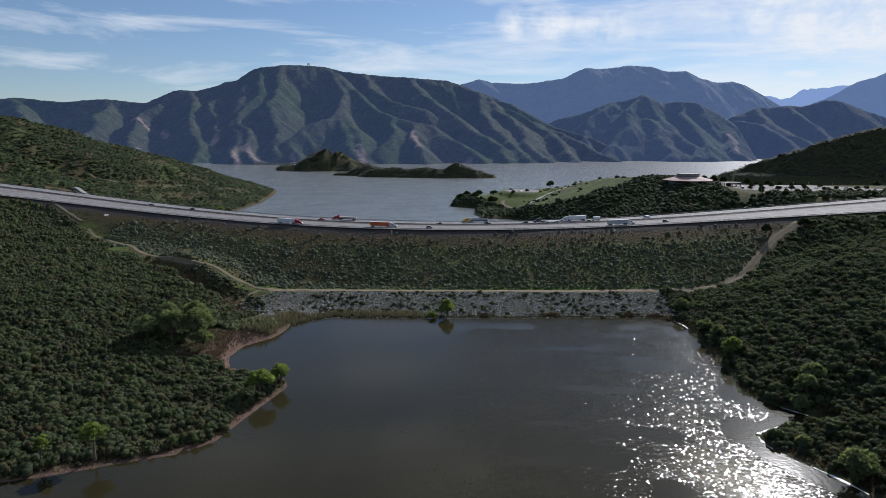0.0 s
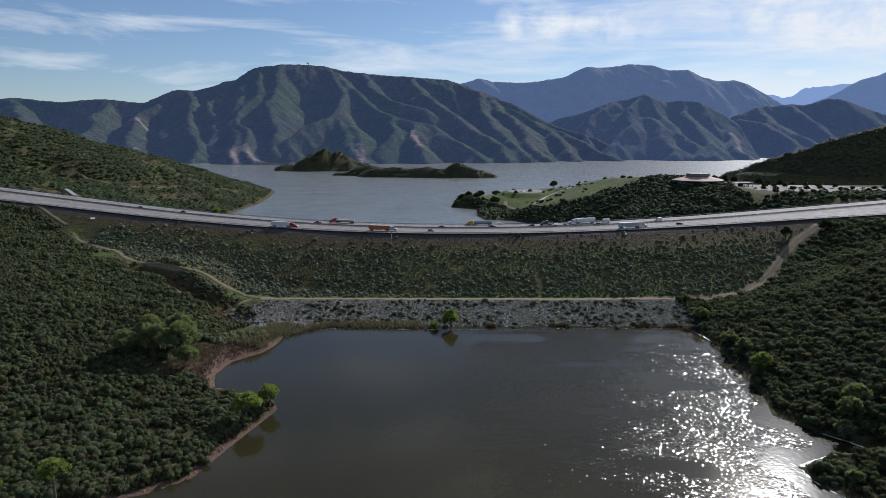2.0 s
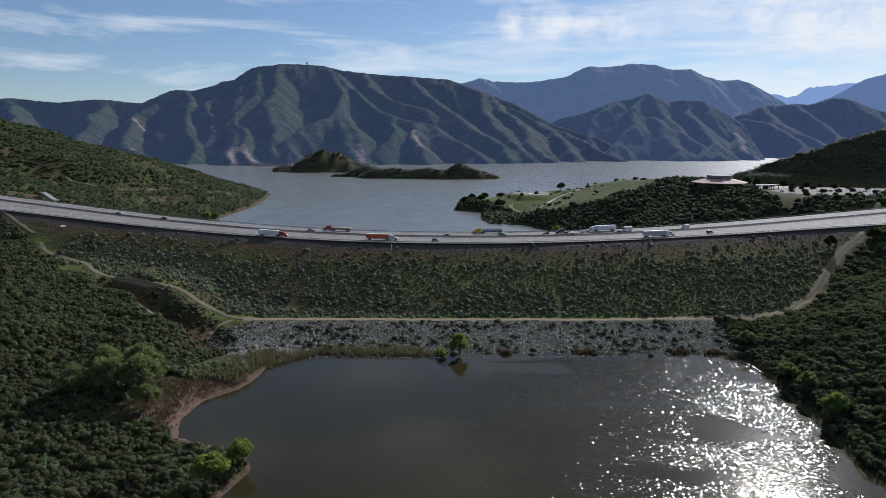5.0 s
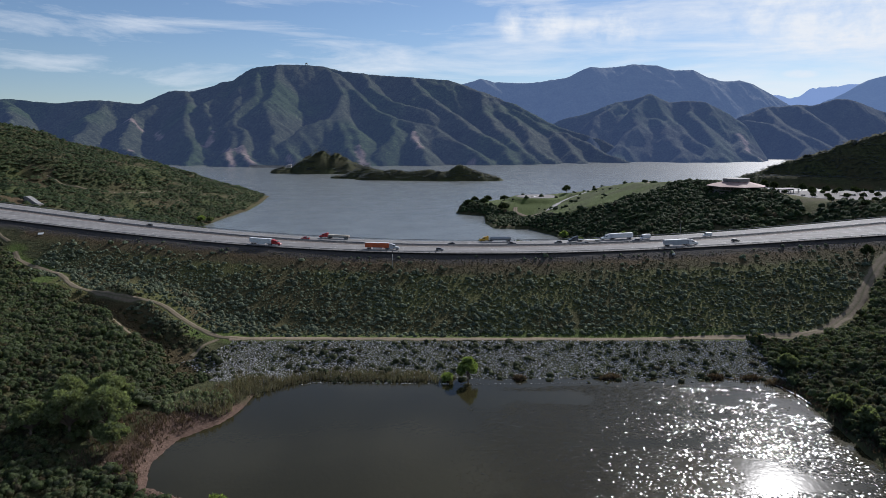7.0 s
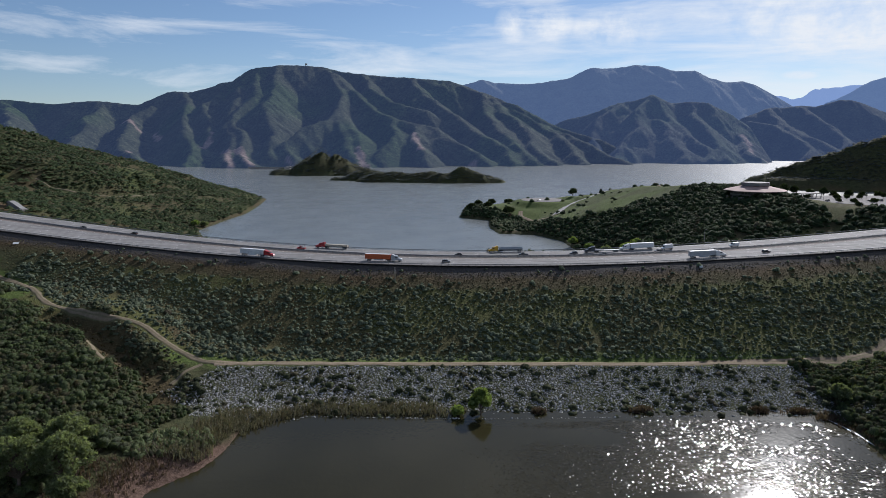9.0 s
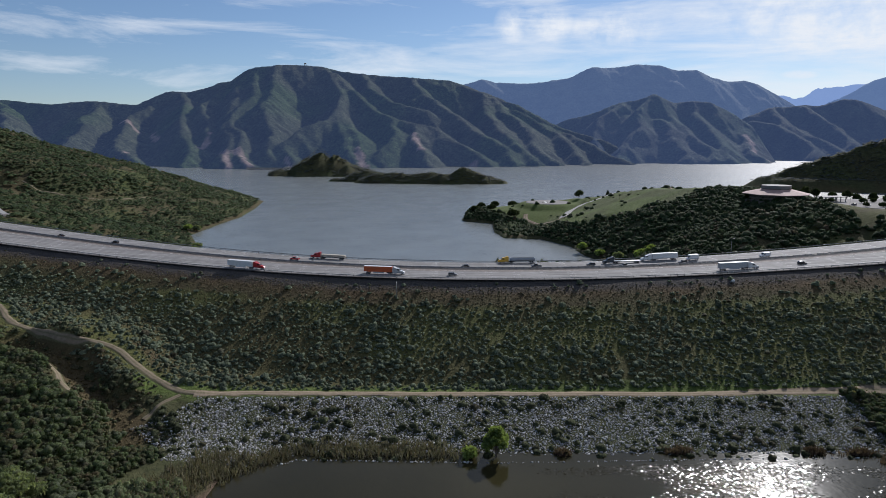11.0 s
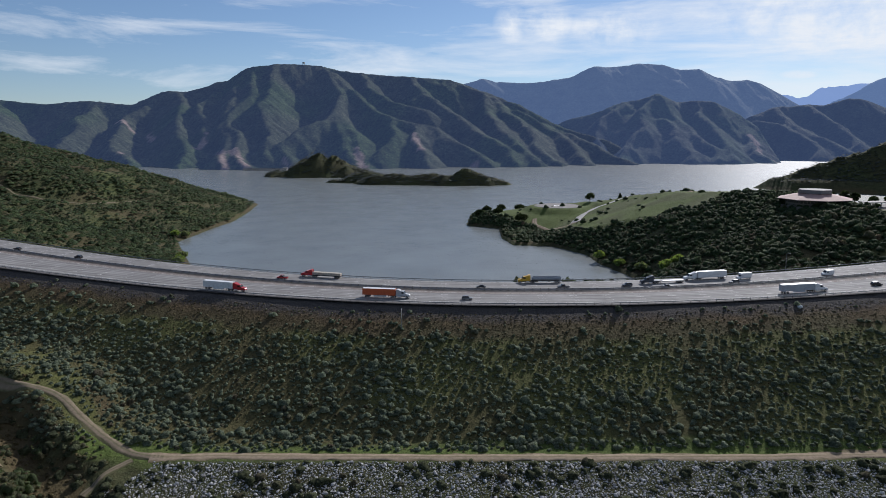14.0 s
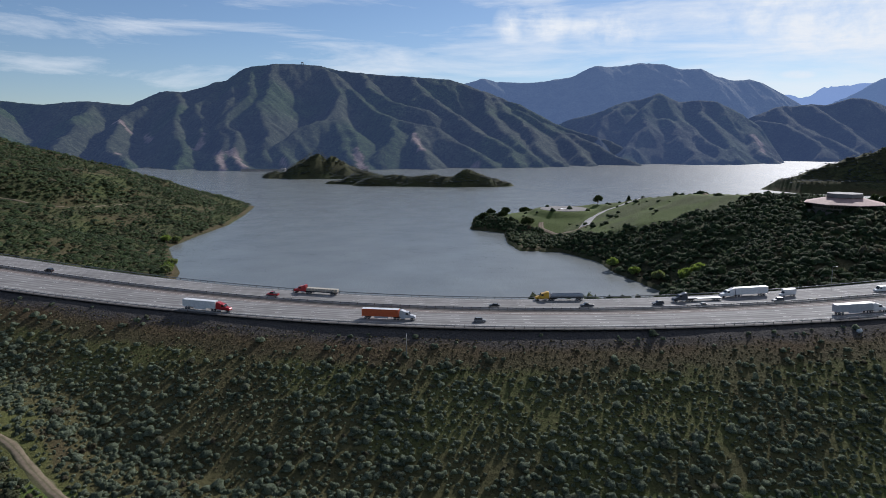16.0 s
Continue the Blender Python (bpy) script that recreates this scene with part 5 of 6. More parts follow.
# ---- peninsula: helipad, road, visitor building, car park ----
PAD = make_plain("pale_pad", (0.21, 0.195, 0.185), 0.9, vary=0.2, scale=0.4, spec=0.15)
TARMAC = make_plain("worn_tarmac", (0.36, 0.34, 0.32), 0.9, vary=0.2, scale=0.3)
PEN_ROAD = [(284, 548), (262, 558), (247, 568), (220, 563), (196, 535), (178, 490)]
PEN_TRAIL = [(180, 490), (166, 482), (146, 512), (134, 528), (138, 552)]
PAD_AT = (178, 607)
path_strip("access_road", PEN_ROAD, 12.0, TARMAC, "pale paved access road winding to the helipad", 0.7, 0.1, "road")
path_strip("dirt_trail", PEN_TRAIL, 7.0, DIRT, "sandy turnaround below the helipad", 0.6, 0.3)
path_strip("dirt_trail", [(292, 432), (300, 448), (306, 468)], 6.0, DIRT, "sandy path over the crest of the rise", 0.6, 0.3)


def disc(bm, cx, cy, z0, z1, r0, r1, sides=40):
    bmesh.ops.create_cone(bm, cap_ends=True, segments=sides, radius1=r0, radius2=r1, depth=z1 - z0, matrix=Matrix.Translation((cx, cy, (z0 + z1) / 2)))
    return bm


pad_z = ground_at(*PAD_AT) + 0.45
pad = thing("helipad", pose(*PAD_AT, pad_z), "round pale concrete helipad on a grassy knoll", "helipad")
part("slab", disc(bmesh.new(), 0, 0, -1.6, 0, 34, 32), PAD, pad)
bm = bmesh.new()
box(bm, -5, -2.5, -7, 7, 0, 0.06), box(bm, 2.5, 5, -7, 7, 0, 0.06), box(bm, -2.5, 2.5, -1.3, 1.3, 0, 0.06)
part("marking", bm, make_plain("pad_paint", (0.75, 0.75, 0.73), 0.7, vary=0.08), pad, "white painted mark")

ROOF = make_plain("pinkish_roof", (0.38, 0.25, 0.22), 0.8, vary=0.14, scale=0.5, bump=0.2)
WALL = make_plain("beige_wall", (0.16, 0.135, 0.11), 0.85, vary=0.15, scale=0.7)
DRUM = make_plain("grey_parapet", (0.20, 0.185, 0.175), 0.8, vary=0.12, scale=0.7)
GLASS = make_plain("dark_glass", (0.02, 0.024, 0.028), 0.12, vary=0.2, spec=0.6)
hall = thing("visitor_building", pose(322, 250, 54.0, 0, 0, 11), "low octagonal visitor building with a pinkish hipped roof", "building")

hall.scale = (0.83, 0.83, 0.88)


def octa(bm, z0, z1, r0, r1, turn=22.5):
    return bmesh.ops.create_cone(bm, cap_ends=True, segments=8, radius1=r0, radius2=r1, depth=z1 - z0, matrix=Matrix.Translation((0, 0, (z0 + z1) / 2)) @ pose(0, 0, 0, 0, 0, turn))


bm = bmesh.new()
octa(bm, -9, 6.0, 26, 26)
part("wall", bm, WALL, hall)
bm = bmesh.new()
octa(bm, -9, -0.5, 30, 30)
part("terrace_wall", bm, WALL, hall, "grey concrete terrace wall")
bm = bmesh.new()
octa(bm, 5.4, 5.9, 34, 34), octa(bm, 5.9, 10.2, 34, 15)
part("roof", bm, ROOF, hall, "pinkish-brown hipped roof")
bm = bmesh.new()
octa(bm, 9.2, 10.6, 13.6, 13.6)
part("roof_lantern", bm, make_plain("rust_band", (0.22, 0.09, 0.06), 0.8), hall, "rust-red band under the parapet")
bm = bmesh.new()
octa(bm, 10.6, 14.0, 15.2, 15.2)
part("parapet", bm, DRUM, hall, "grey octagonal parapet")
for k in range(8):
    a = k * 45.0
    for s in range(-3, 4):
        bm = box(bmesh.new(), -1.25, 1.25, -0.10, 0.10, 2.2, 4.6)
        w = part("window", bm, GLASS, hall)
        w.matrix_local = pose(0, 0, 0, 0, 0, a) @ pose(s * 2.9, -24.1, 0)

lot = bmesh.new()
corners = [(425, 140), (392, 165), (362, 195), (348, 255), (372, 268), (470, 262), (520, 200), (520, 122)]
fl = lot.faces.new([lot.verts.new((x, y, 52.25)) for x, y in corners])
ext = bmesh.ops.extrude_face_region(lot, geom=[fl])
bmesh.ops.translate(lot, vec=(0, 0, -1.5), verts=[v for v in ext["geom"] if isinstance(v, bmesh.types.BMVert)])
bmesh.ops.recalc_face_normals(lot, faces=lot.faces)
tagged(part("car_park", lot, PAD), "pale concrete car park with planted islands", "car park", kind="structure")
park = "trees in the car park"
r_ = random.Random(5)
for k in range(34):
    x, y = 366 + (k % 9) * 16 + r_.uniform(-4, 4), 122 + (k // 9) * 36 + r_.uniform(-6, 6)
    tree(x, y, r_.uniform(3.2, 5.2), r_.uniform(1.8, 2.8), OAK, "small dark round tree in the car park", 200 + k, park, 420, 0.5, 0.25, lobes=8)
for k in range(16):
    x, y = 352 + k * 14 + r_.uniform(-4, 4), 276 + r_.uniform(-4, 14)
    tree(x, y, r_.uniform(7, 12), r_.uniform(3.2, 5), OAK, "dark tree along the edge of the car park", 300 + k, park, 600, 0.6, 0.15, lobes=9)
pergola = thing("pergola", pose(368, 243, 52.3, 0, 0, 8), "open flat-roofed pavilion on posts beside the building", "pavilion")
part("roof", box(bmesh.new(), -11, 11, -6, 6, 4.0, 4.6, 0.05), DRUM, pergola)
for x in (-10, -5, 0, 5, 10):
    for y in (-5.2, 5.2):
        part("post", box(bmesh.new(), x - 0.3, x + 0.3, y - 0.3, y + 0.3, 0, 4.0), CONCRETE, pergola)
for k in range(14):
    x, y = 360 + (k % 7) * 20 + r_.uniform(-3, 3), 150 + (k // 7) * 55 + r_.uniform(-5, 5)
    pole = thing("lamp_post", pose(x, y, 52.2), "slender grey lamp post in the car park", "lamp post", "lamp posts in the car park")
    part("pole", rod(bmesh.new(), (0, 0, 0), (0, 0, 7), 0.12, 0.08), STEEL, pole)
    part("lamp_head", box(bmesh.new(), -0.5, 0.5, -0.2, 0.2, 6.9, 7.1, 0.03), STEEL, pole)

# pale headwall behind the highway
wall = thing("headwall", pose(-396, 270, ground_at(-396, 270) - 1.0, 0, 0, -14), "pale curved concrete headwall on a bare clearing", "headwall")
bm = bmesh.new()
prism(bm, [(-10, 0), (-10, 9.0), (-8, 10.2), (-5, 10.0), (0, 7.6), (5, 4.4), (9, 2.2), (12, 1.6), (12, 0)], -2.5, 4.5, 0.15)
wall.scale = (0.85, 0.85, 0.85)
part("wing", bm, make_plain("pale_concrete", (0.24, 0.235, 0.23), 0.8, vary=0.12, scale=0.6), wall)
part("apron", box(bmesh.new(), 2, 16, -6, 3, -2.0, 1.2, 0.1), PAD, wall, "sandy apron")

# sign post below the rail
sign = thing("sign_post", pose(0, -8.0, ground_at(0, -8.0) - 0.3), "roadside sign on steel posts seen edge-on", "sign")
for yy in (-0.9, 0.9):
    part("post", rod(bmesh.new(), (0, yy, 0), (0, yy, 8.2), 0.14, 0.12), STEEL, sign)
part("panel", box(bmesh.new(), -0.04, 0.04, -1.6, 1.6, 5.2, 8.4, 0.01), make_plain("sign_back", (0.5, 0.5, 0.48), 0.4, 0.5), sign, "grey metal sign panel")

# pale boulder near the rail, plank on the mud
bm = bmesh.new()
bmesh.ops.create_icosphere(bm, subdivisions=2, radius=1.0)
for v in bm.verts:
    v.co = Vector((v.co.x * 1.1, v.co.y * 0.7, v.co.z * 0.8)) * (1 + 0.35 * noise.noise(v.co * 1.7))
rock = part("boulder", bm, make_plain("white_rock", (0.62, 0.62, 0.60), 0.8, vary=0.1))
rock.location = (169.6, -1.0, ground_at(169.6, -1.0) + 0.4)
tagged(rock, "pale boulder on the slope below the guard rail", "boulder")
dock = thing("plank_raft", pose(-68.5, -169, 0.35, 0, 0, 12), "small weathered plank raft stranded on the mud", "raft")
for k in range(4):
    part("plank", box(bmesh.new(), -1.6, 1.6, -0.8 + 0.4 * k, -0.45 + 0.4 * k, 0.15, 0.24, 0.01), PAD, dock)
for x in (-1.2, 1.2):
    part("beam", box(bmesh.new(), x - 0.1, x + 0.1, -0.8, 0.8, 0, 0.15), TIMBER, dock)

# far shore: dam wall, and a lookout on the summit
dam = thing("dam_wall", pose(-690, 2232, LAKE_Z, 0, 0, -3), "long pale concrete wall at the lake's far shore", "dam")
part("wall", prism(bmesh.new(), [(-88, -4), (-88, 7), (60, 7), (74, 12), (88, 12), (88, -4)], -5, 5), make_plain("dam_concrete", (0.42, 0.38, 0.36), 0.85, vary=0.15, scale=0.1), dam)
part("parapet", box(bmesh.new(), -88, 60, -5.5, -4.6, 7, 8.4), CONCRETE, dam)
row, col = int((3730 - 2060) / 10), int((-847 + 2900) / 10)
k = int(np.argmax(mh[row - 12:row + 13, col])) + row - 12
tower = thing("lookout_tower", pose(-847, float(my[k, col]), float(mh[k, col]) - 1), "tiny lookout tower on the mountain summit", "tower")
tower.scale = (1.25, 1.25, 1.25)
part("cabin", box(bmesh.new(), -5, 5, -4, 4, 6, 12, 0.2), CONCRETE, tower)
for a, b in ((-4, -3), (4, -3), (4, 3), (-4, 3)):
    part("leg", box(bmesh.new(), a - 0.5, a + 0.5, b - 0.5, b + 0.5, 0, 6), CONCRETE, tower)

# road lamp beyond the far rail, and a pale panel lying on the slope
lamp = thing("street_lamp", pose(196, 59.5, float(road_z(196)) - 0.6), "tall grey street lamp behind the far guard rail", "street lamp")
part("pole", rod(bmesh.new(), (0, 0, 0), (0, 0, 9.5), 0.16, 0.09), STEEL, lamp)
part("arm", rod(bmesh.new(), (0, 0, 9.4), (0, -2.6, 9.9), 0.07, 0.05), STEEL, lamp)
part("lamp_head", box(bmesh.new(), -0.2, 0.2, -3.3, -2.5, 9.8, 10.0, 0.04), STEEL, lamp)
panel = part("fallen_panel", box(bmesh.new(), -1.6, 1.6, -1.2, 1.2, 0, 0.12, 0.02), make_plain("pale_panel", (0.55, 0.56, 0.55), 0.6, vary=0.1))
panel.matrix_world = pose(-247, 52, ground_at(-247, 52) + 0.5, 24, 0, 20)
tagged(panel, "pale weathered panel lying on the brown slope", "panel")

# ---- vehicles ----
RUBBER = make_plain("tyre_rubber", (0.018, 0.018, 0.019), 0.85, vary=0.2)
RIM = make_plain("wheel_rim", (0.45, 0.45, 0.46), 0.35, 0.8, vary=0.1)
CHASSIS = make_plain("chassis_black", (0.025, 0.025, 0.027), 0.6, vary=0.2)
LAMP_RED = make_plain("tail_lamp", (0.35, 0.02, 0.02), 0.3, vary=0.1)
LAMP_WHITE = make_plain("head_lamp", (0.7, 0.7, 0.68), 0.2, vary=0.1)


def paint(name, color, rough=0.35):
    m = Nodes(name)
    dirt = m.ramp(m.noise(1.2, 6, 0.7), (0.3, tuple(v * 0.75 for v in color)), (0.65, color))
    return m.done(dirt, rough, 0.0, 0.5)


PAINT = {"red": paint("red_paint", (0.42, 0.022, 0.028)), "orange": paint("orange_panel", (0.55, 0.105, 0.028), 0.55), "white": paint("white_paint", (0.72, 0.72, 0.72), 0.45),
         "silver": paint("silver_paint", (0.45, 0.46, 0.48)), "yellow": paint("yellow_paint", (0.62, 0.36, 0.03)), "black": paint("black_paint", (0.018, 0.019, 0.022)),
         "slate": paint("slate_paint", (0.06, 0.07, 0.085)), "wood": paint("pale_load", (0.45, 0.40, 0.33), 0.8), "steel": paint("tank_steel", (0.30, 0.32, 0.35), 0.3), "grey": paint("grey_paint", (0.16, 0.17, 0.18))}


def wheel_mesh(r, w):
    out = []
    for rr, ww, mat, nm in ((r, w, RUBBER, "tyre"), (r * 0.56, w * 1.06, RIM, "rim")):
        bm = bmesh.new()
        bmesh.ops.create_cone(bm, cap_ends=True, segments=14, radius1=rr, radius2=rr, depth=ww, matrix=Matrix.Rotation(math.pi / 2, 4, "X"))
        me = bpy.data.meshes.new(nm)
        bm.to_mesh(me)
        bm.free()
        me.materials.append(mat)
        out.append((nm, me))
    return out


TRUCK_WHEEL, CAR_WHEEL, VAN_WHEEL = wheel_mesh(0.52, 0.30), wheel_mesh(0.33, 0.22), wheel_mesh(0.38, 0.24)


def add_wheel(parent, meshes, x, y, z):
    w = new("wheel", meshes[0][1])
    w.parent = parent
    w.matrix_local = pose(x, y, z)
    rim = new("rim", meshes[1][1])
    rim.parent = w


def semi(m, cab, load, kind, label):
    """Tractor and trailer, 21.8 m, front to +x."""
    t = thing("semi_truck", m, label, "truck", "vehicles on the highway")
    C, L = PAINT[cab], PAINT[load]
    f = 10.9
    # tractor
    part("cab", prism(bmesh.new(), [(f - 4.3, 1.0), (f - 4.3, 3.0), (f - 3.9, 3.35), (f - 2.75, 3.2), (f - 2.1, 2.25), (f - 2.1, 1.0)], -1.15, 1.15, 0.10), C, t)
    part("hood", prism(bmesh.new(), [(f - 2.15, 0.75), (f - 2.15, 2.15), (f - 0.35, 1.75), (f - 0.05, 1.5), (f, 0.75)], -1.0, 1.0, 0.10), C, t)
    part("sleeper", prism(bmesh.new(), [(f - 6.2, 1.0), (f - 6.2, 3.9), (f - 5.5, 4.0), (f - 4.1, 3.45), (f - 4.25, 1.0)], -1.2, 1.2, 0.10), C, t)
    part("windscreen", prism(bmesh.new(), [(f - 2.72, 3.12), (f - 2.08, 2.28), (f - 2.02, 2.30), (f - 2.66, 3.16)], -0.95, 0.95), GLASS, t)
    for y in (-1.17, 1.14):
        part("side_window", box(bmesh.new(), f - 3.8, f - 2.7, y, y + 0.03, 2.25, 2.95), GLASS, t)
        part("fuel_tank", rod(bmesh.new(), (f - 5.6, y * 0.85, 0.75), (f - 4.0, y * 0.85, 0.75), 0.33, 0.33, 12), RIM, t)
    part("bumper", box(bmesh.new(), f - 0.25, f + 0.05, -1.15, 1.15, 0.4, 0.85, 0.05), RIM, t)
    for y in (-0.8, 0.8):
        part("headlight", box(bmesh.new(), f - 0.16, f + 0.03, y - 0.18, y + 0.18, 0.95, 1.2, 0.02), LAMP_WHITE, t)
        part("exhaust_stack", rod(bmesh.new(), (f - 6.35, y * 1.2, 1.2), (f - 6.35, y * 1.2, 3.8), 0.08, 0.08), RIM, t)
    part("frame", box(bmesh.new(), f - 9.3, f - 0.6, -0.45, 0.45, 0.62, 0.98, 0.03), CHASSIS, t)
    rear = -10.9
    front = rear + 15.2
    if kind == "box":
        part("trailer", box(bmesh.new(), rear, front, -1.28, 1.28, 1.18, 4.1, 0.05), L, t)
        part("trailer_roof", box(bmesh.new(), rear + 0.03, front - 0.03, -1.25, 1.25, 4.1, 4.14), PAINT["white"], t)
        part("rear_door", box(bmesh.new(), rear - 0.04, rear, -1.18, 1.18, 1.25, 4.0, 0.01), PAINT["silver"], t)
        part("side_skirt", box(bmesh.new(), rear + 5.2, front - 4.2, -1.25, -1.22, 0.45, 1.18), PAINT["silver"] if load == "orange" else L, t)
    elif kind == "stake":
        part("trailer", box(bmesh.new(), rear, front, -1.28, 1.28, 1.10, 1.4, 0.03), CHASSIS, t)
        for k in range(11):
            x = rear + 0.6 + k * 1.4
            part("load_bale", box(bmesh.new(), x - 0.62, x + 0.62, -1.2, 1.2, 1.4, 2.75, 0.10), L, t)
    elif kind == "tank":
        bm = bmesh.new()
        bmesh.ops.create_cone(bm, cap_ends=True, segments=20, radius1=1.02, radius2=1.02, depth=14.6, matrix=Matrix.Translation(((rear + front) / 2, 0, 2.2)) @ Matrix.Rotation(math.pi / 2, 4, "Y"))
        bmesh.ops.bevel(bm, geom=[e for e in bm.edges if abs(e.verts[0].co.x - e.verts[1].co.x) < 1e-4 and abs(abs(e.verts[0].co.x - (rear + front) / 2) - 7.3) < 0.01], offset=0.25, segments=2, affect="EDGES")
        part("tank", bm, L, t, "polished steel tank")
        part("walkway", box(bmesh.new(), rear + 1, front - 1, -0.3, 0.3, 3.2, 3.28), CHASSIS, t)
        part("trailer_frame", box(bmesh.new(), rear, front, -0.6, 0.6, 0.95, 1.25), CHASSIS, t)
    else:
        part("trailer", prism(bmesh.new(), [(rear, 0.95), (rear, 1.25), (front - 4.2, 1.25), (front - 3.6, 1.6), (front, 1.6), (front, 1.3), (front - 3.4, 1.3), (front - 4.0, 0.95)], -1.28, 1.28, 0.03), PAINT["grey"], t)
        part("deck", box(bmesh.new(), rear + 0.1, front - 4.3, -1.2, 1.2, 1.25, 1.31), L, t)
    for y in (-0.55, 0.55):
        part("landing_leg", box(bmesh.new(), front - 3.3, front - 3.15, y - 0.08, y + 0.08, 0.3, 1.15), CHASSIS, t)
    part("rear_bumper", box(bmesh.new(), rear, rear + 0.12, -1.1, 1.1, 0.5, 0.62), STEEL, t)
    for y in (-0.95, 0.95):
        part("tail_light", box(bmesh.new(), rear - 0.05, rear, y - 0.12, y + 0.12, 1.0, 1.15), LAMP_RED, t)
        add_wheel(t, TRUCK_WHEEL, f - 1.3, y * 1.08, 0.52)
        for x in (f - 6.9, f - 8.2, rear + 1.6, rear + 2.9):
            add_wheel(t, TRUCK_WHEEL, x, y * 1.05, 0.52)
    return t


def car(m, color, kind, label):
    length, width, roof = {"sedan": (4.7, 1.82, 1.45), "suv": (4.8, 1.92, 1.78), "pickup": (5.7, 1.98, 1.85), "van": (5.9, 2.05, 2.6), "box": (6.8, 2.3, 3.3)}[kind]
    t = thing({"sedan": "car", "suv": "suv", "pickup": "pickup_truck", "van": "van", "box": "box_truck"}[kind], m, label, {"box": "truck"}.get(kind, "car" if kind in ("sedan", "suv") else kind), "vehicles on the highway")
    C, a, b, w = PAINT[color], -length / 2, length / 2, width / 2
    belt = 0.95 if kind == "sedan" else 1.1
    if kind in ("sedan", "suv", "pickup"):
        part("body", prism(bmesh.new(), [(a, 0.35), (a, belt - 0.02), (a + 0.3, belt), (b - 1.2, belt), (b - 0.15, belt - 0.2), (b, 0.6), (b, 0.35)], -w, w, 0.10), C, t)
        back = {"sedan": a + 0.75, "suv": a + 0.12, "pickup": a + 2.0}[kind]
        part("cabin", prism(bmesh.new(), [(back, belt - 0.03), (back + 0.35, roof - 0.05), (back + 0.6, roof), (b - 2.15, roof), (b - 1.35, belt - 0.03)], -w + 0.1, w - 0.1, 0.06), GLASS, t, "dark glazed cabin")
        part("roof_panel", box(bmesh.new(), back + 0.5, b - 2.1, -w + 0.16, w - 0.16, roof - 0.03, roof + 0.03, 0.02), C, t)
        if kind == "pickup":
            part("bed_liner", box(bmesh.new(), a + 0.15, a + 1.9, -w + 0.15, w - 0.15, belt, belt + 0.03), CHASSIS, t)
    elif kind == "van":
        part("body", prism(bmesh.new(), [(a, 0.4), (a, roof - 0.1), (a + 0.2, roof), (b - 1.9, roof), (b - 1.0, 1.45), (b - 0.15, 1.15), (b, 0.7), (b, 0.4)], -w, w, 0.10), C, t)
        part("windscreen", prism(bmesh.new(), [(b - 1.86, roof - 0.14), (b - 1.02, 1.5), (b - 0.96, 1.52), (b - 1.80, roof - 0.1)], -w + 0.15, w - 0.15), GLASS, t)
        for y in (-w - 0.01, w - 0.02):
            part("side_window", box(bmesh.new(), b - 2.6, b - 1.7, y, y + 0.03, 1.5, 2.1), GLASS, t)
    else:
        part("cargo_box", box(bmesh.new(), a, b - 2.1, -w, w, 0.9, roof, 0.05), C, t)
        part("cab", prism(bmesh.new(), [(b - 2.1, 0.5), (b - 2.1, 2.3), (b - 1.6, 2.35), (b - 0.9, 1.45), (b - 0.1, 1.2), (b, 0.5)], -w + 0.15, w - 0.15, 0.08), C, t)
        part("windscreen", prism(bmesh.new(), [(b - 1.55, 2.25), (b - 0.92, 1.5), (b - 0.86, 1.52), (b - 1.5, 2.28)], -w + 0.3, w - 0.3), GLASS, t)
        part("overhang", box(bmesh.new(), b - 2.1, b - 1.2, -w, w, 2.4, roof, 0.05), C, t)
        part("frame", box(bmesh.new(), a, b - 1.0, -0.5, 0.5, 0.55, 0.9), CHASSIS, t)
    for y in (-w + 0.28, w - 0.28):
        part("headlight", box(bmesh.new(), b - 0.14, b + 0.02, y - 0.16, y + 0.16, 0.68, 0.82, 0.02), LAMP_WHITE, t)
        part("tail_light", box(bmesh.new(), a - 0.02, a + 0.06, y - 0.12, y + 0.12, 0.75, 0.92, 0.01), LAMP_RED, t)
    part("bumper", box(bmesh.new(), b - 0.08, b + 0.06, -w + 0.1, w - 0.1, 0.36, 0.52, 0.03), CHASSIS, t)
    meshes = CAR_WHEEL if kind == "sedan" else VAN_WHEEL
    for x in (a + 0.95, b - 0.95):
        for y in (-w + 0.12, w - 0.12):
            add_wheel(t, meshes, x, y, 0.33 if kind == "sedan" else 0.38)
    return t


def on_road(x, y, west):
    fn = road_far if west else road_near
    turn = math.degrees(math.atan2(float(fn(x + 4) - fn(x - 4)), 8.0))
    climb = math.degrees(math.atan2(float(road_z(x + 4) - road_z(x - 4)), 8.0))
    return pose(x, y, float(road_z(x)) + 0.03, 0, climb if west else -climb, turn + (180 if west else 0))


semi(on_road(-85.2, 27.0, False), "red", "white", "box", "red semi tractor pulling a plain white box trailer")
semi(on_road(-8.5, 17.2, False), "silver", "orange", "box", "silver semi tractor pulling an orange box trailer")
semi(on_road(179, 13.6, False), "white", "silver", "box", "white semi tractor pulling a silver box trailer")
semi(on_road(-46, 57.8, True), "red", "wood", "stake", "red semi tractor pulling a flatbed stacked with pale bales")
semi(on_road(65.5, 45.2, True), "yellow", "steel", "tank", "yellow semi tractor pulling a steel tank trailer")
semi(on_road(124.5, 39.0, True), "slate", "white", "flat", "dark grey semi tractor pulling an empty lowbed trailer")
semi(on_road(147.6, 44.6, True), "white", "white", "box", "white semi tractor pulling a white box trailer")
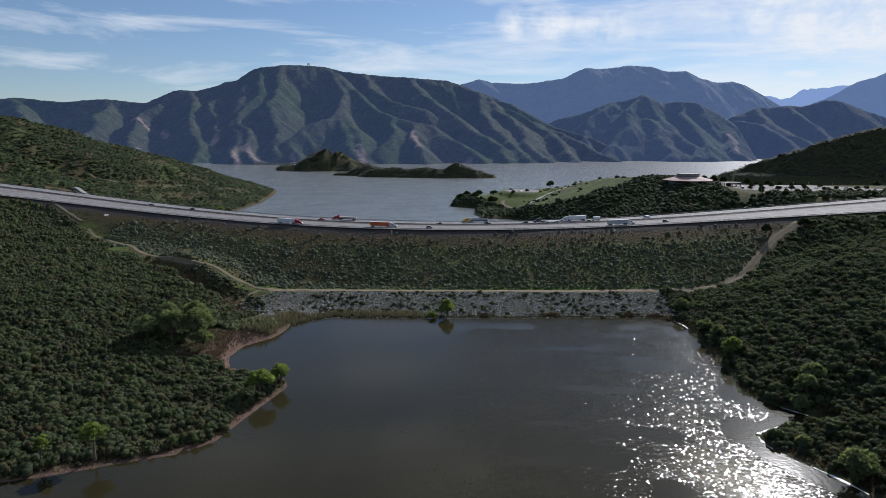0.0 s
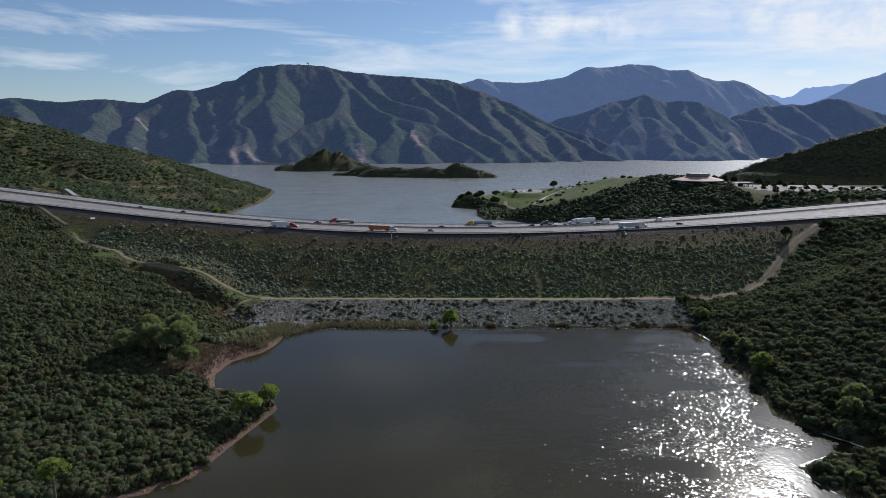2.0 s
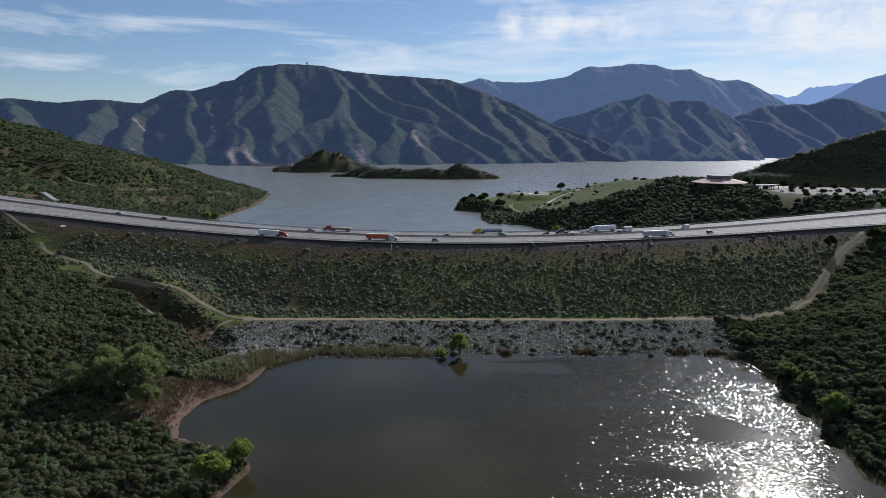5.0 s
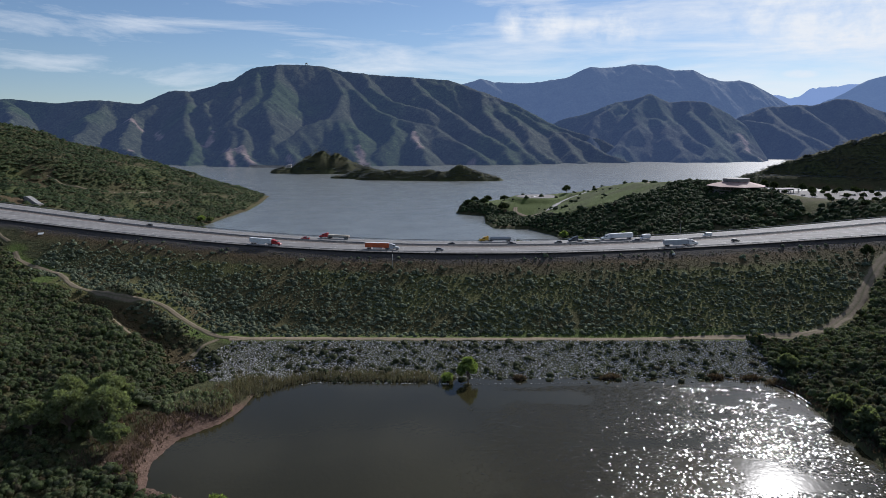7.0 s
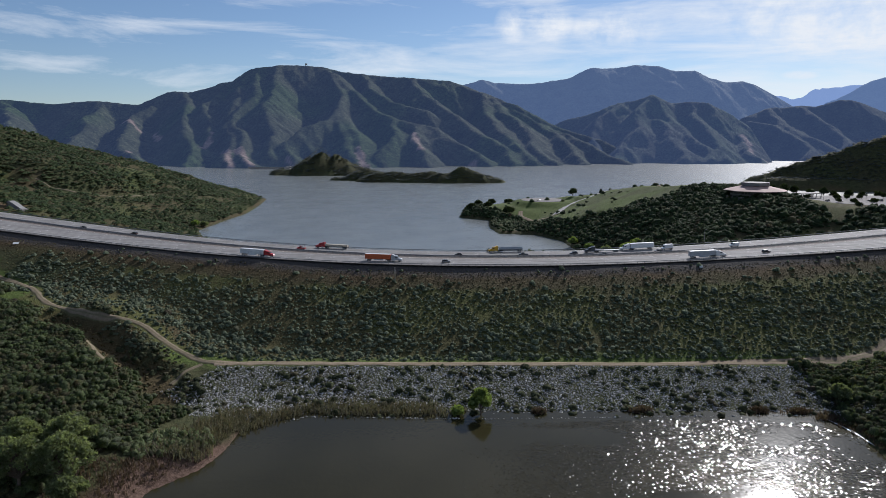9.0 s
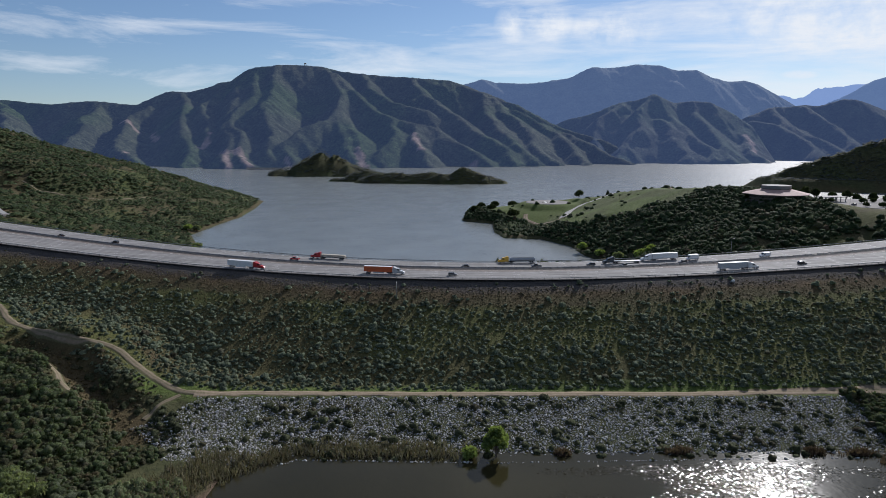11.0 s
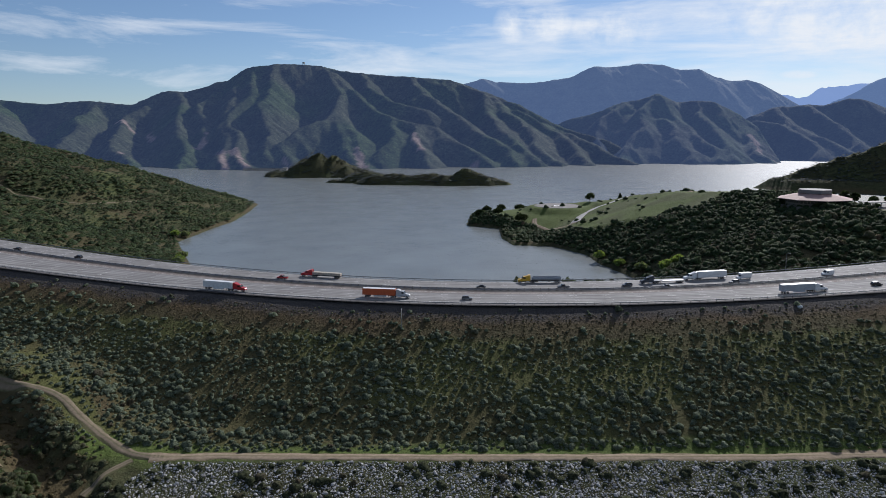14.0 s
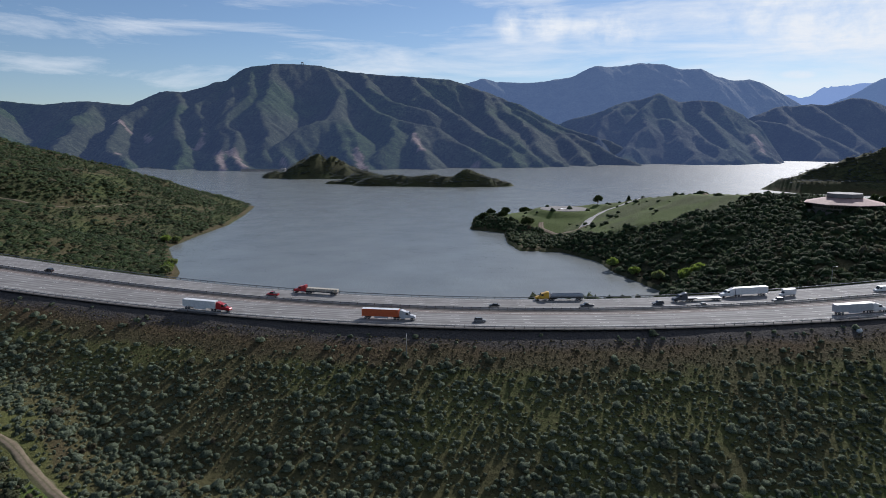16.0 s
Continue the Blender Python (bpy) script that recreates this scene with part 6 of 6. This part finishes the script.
for x, y, west, color, kind, label in (
        (-230.5, 98.8, True, "black", "sedan", "black sedan driving on the far lanes"), (-188, 86, True, "black", "suv", "black suv driving on the far lanes"),
        (-65, 53.3, True, "red", "pickup", "bright red pickup truck with an open bed"), (35.6, 35.2, True, "black", "sedan", "black sedan close to the median barrier"),
        (75.2, 33.2, True, "slate", "pickup", "dark grey pickup truck with an open bed"), (106, 34.2, True, "slate", "suv", "dark grey suv on the far lanes"),
        (123.4, 30.4, True, "black", "sedan", "black hatchback beside the median barrier"), (157.5, 34.2, True, "slate", "suv", "dark blue-grey suv by the median"),
        (166, 42.3, True, "white", "box", "white box truck with a short cargo body"), (208.5, 44.2, True, "white", "van", "white delivery van with a high roof"),
        (28, 12.7, False, "grey", "suv", "grey suv on the near lanes"), (216.5, 20.6, False, "black", "suv", "black suv on the near lanes")):
    car(on_road(x, y, west), color, kind, label)
for k in range(22):
    x, y = 366 + (k % 11) * 11.5 + r_.uniform(-2, 2), 140 + (k // 11) * 68 + r_.uniform(-2, 2)
    c = car(pose(x, y, 52.28, 0, 0, 90), ("white", "silver", "black", "grey")[k % 4], ("sedan", "suv")[k % 2], "parked %s %s in the car park" % (("white", "silver", "black", "grey")[k % 4], ("sedan", "suv")[k % 2]))
    c["group"] = "cars in the car park"

# ---- foam along the bank ----
FOAM = make_plain("foam", (0.80, 0.80, 0.78), 0.6, vary=0.12, scale=2)


def foam(line, width, label):
    p = dense(line, 0.8)
    t = np.gradient(p, axis=0)
    t /= np.hypot(t[:, 0], t[:, 1])[:, None] + 1e-9
    n = np.stack([-t[:, 1], t[:, 0]], 1)
    s = np.arange(len(p)) * 0.8
    w = np.maximum(0.05, width * (0.55 + 1.5 * fbm(s / 5, s * 0, 3, 11)))[:, None]
    z = np.full((len(p), 1), 0.06)
    v = np.concatenate([np.hstack([p - n * w, z]), np.hstack([p, z + 0.10]), np.hstack([p + n * w, z])])
    m = len(p)
    a = np.arange(m - 1)
    ob = mesh_of("foam_line", v, np.concatenate([np.stack([a, a + 1, a + m + 1, a + m], 1), np.stack([a + m, a + m + 1, a + 2 * m + 1, a + 2 * m], 1)])[:, ::-1], FOAM, True)
    if ob.data.polygons[0].normal.z < 0:
        ob.data.flip_normals()
    tagged(ob, label, "foam", kind="structure")


foam([(186, -250.5), (176, -252.8), (168, -253.2), (157, -257.5), (150.8, -261.5), (151.5, -270), (154, -275.5), (160, -284.5), (164, -290.5), (168, -302)], 0.9, "white foam along the muddy spit")
foam([(171.5, -112.8), (176, -121), (177.6, -134), (176.5, -150)], 0.6, "thin white foam along the pond bank")
foam([(172, -236.5), (178, -243), (184, -249)], 0.7, "white foam in the corner of the pond bank")
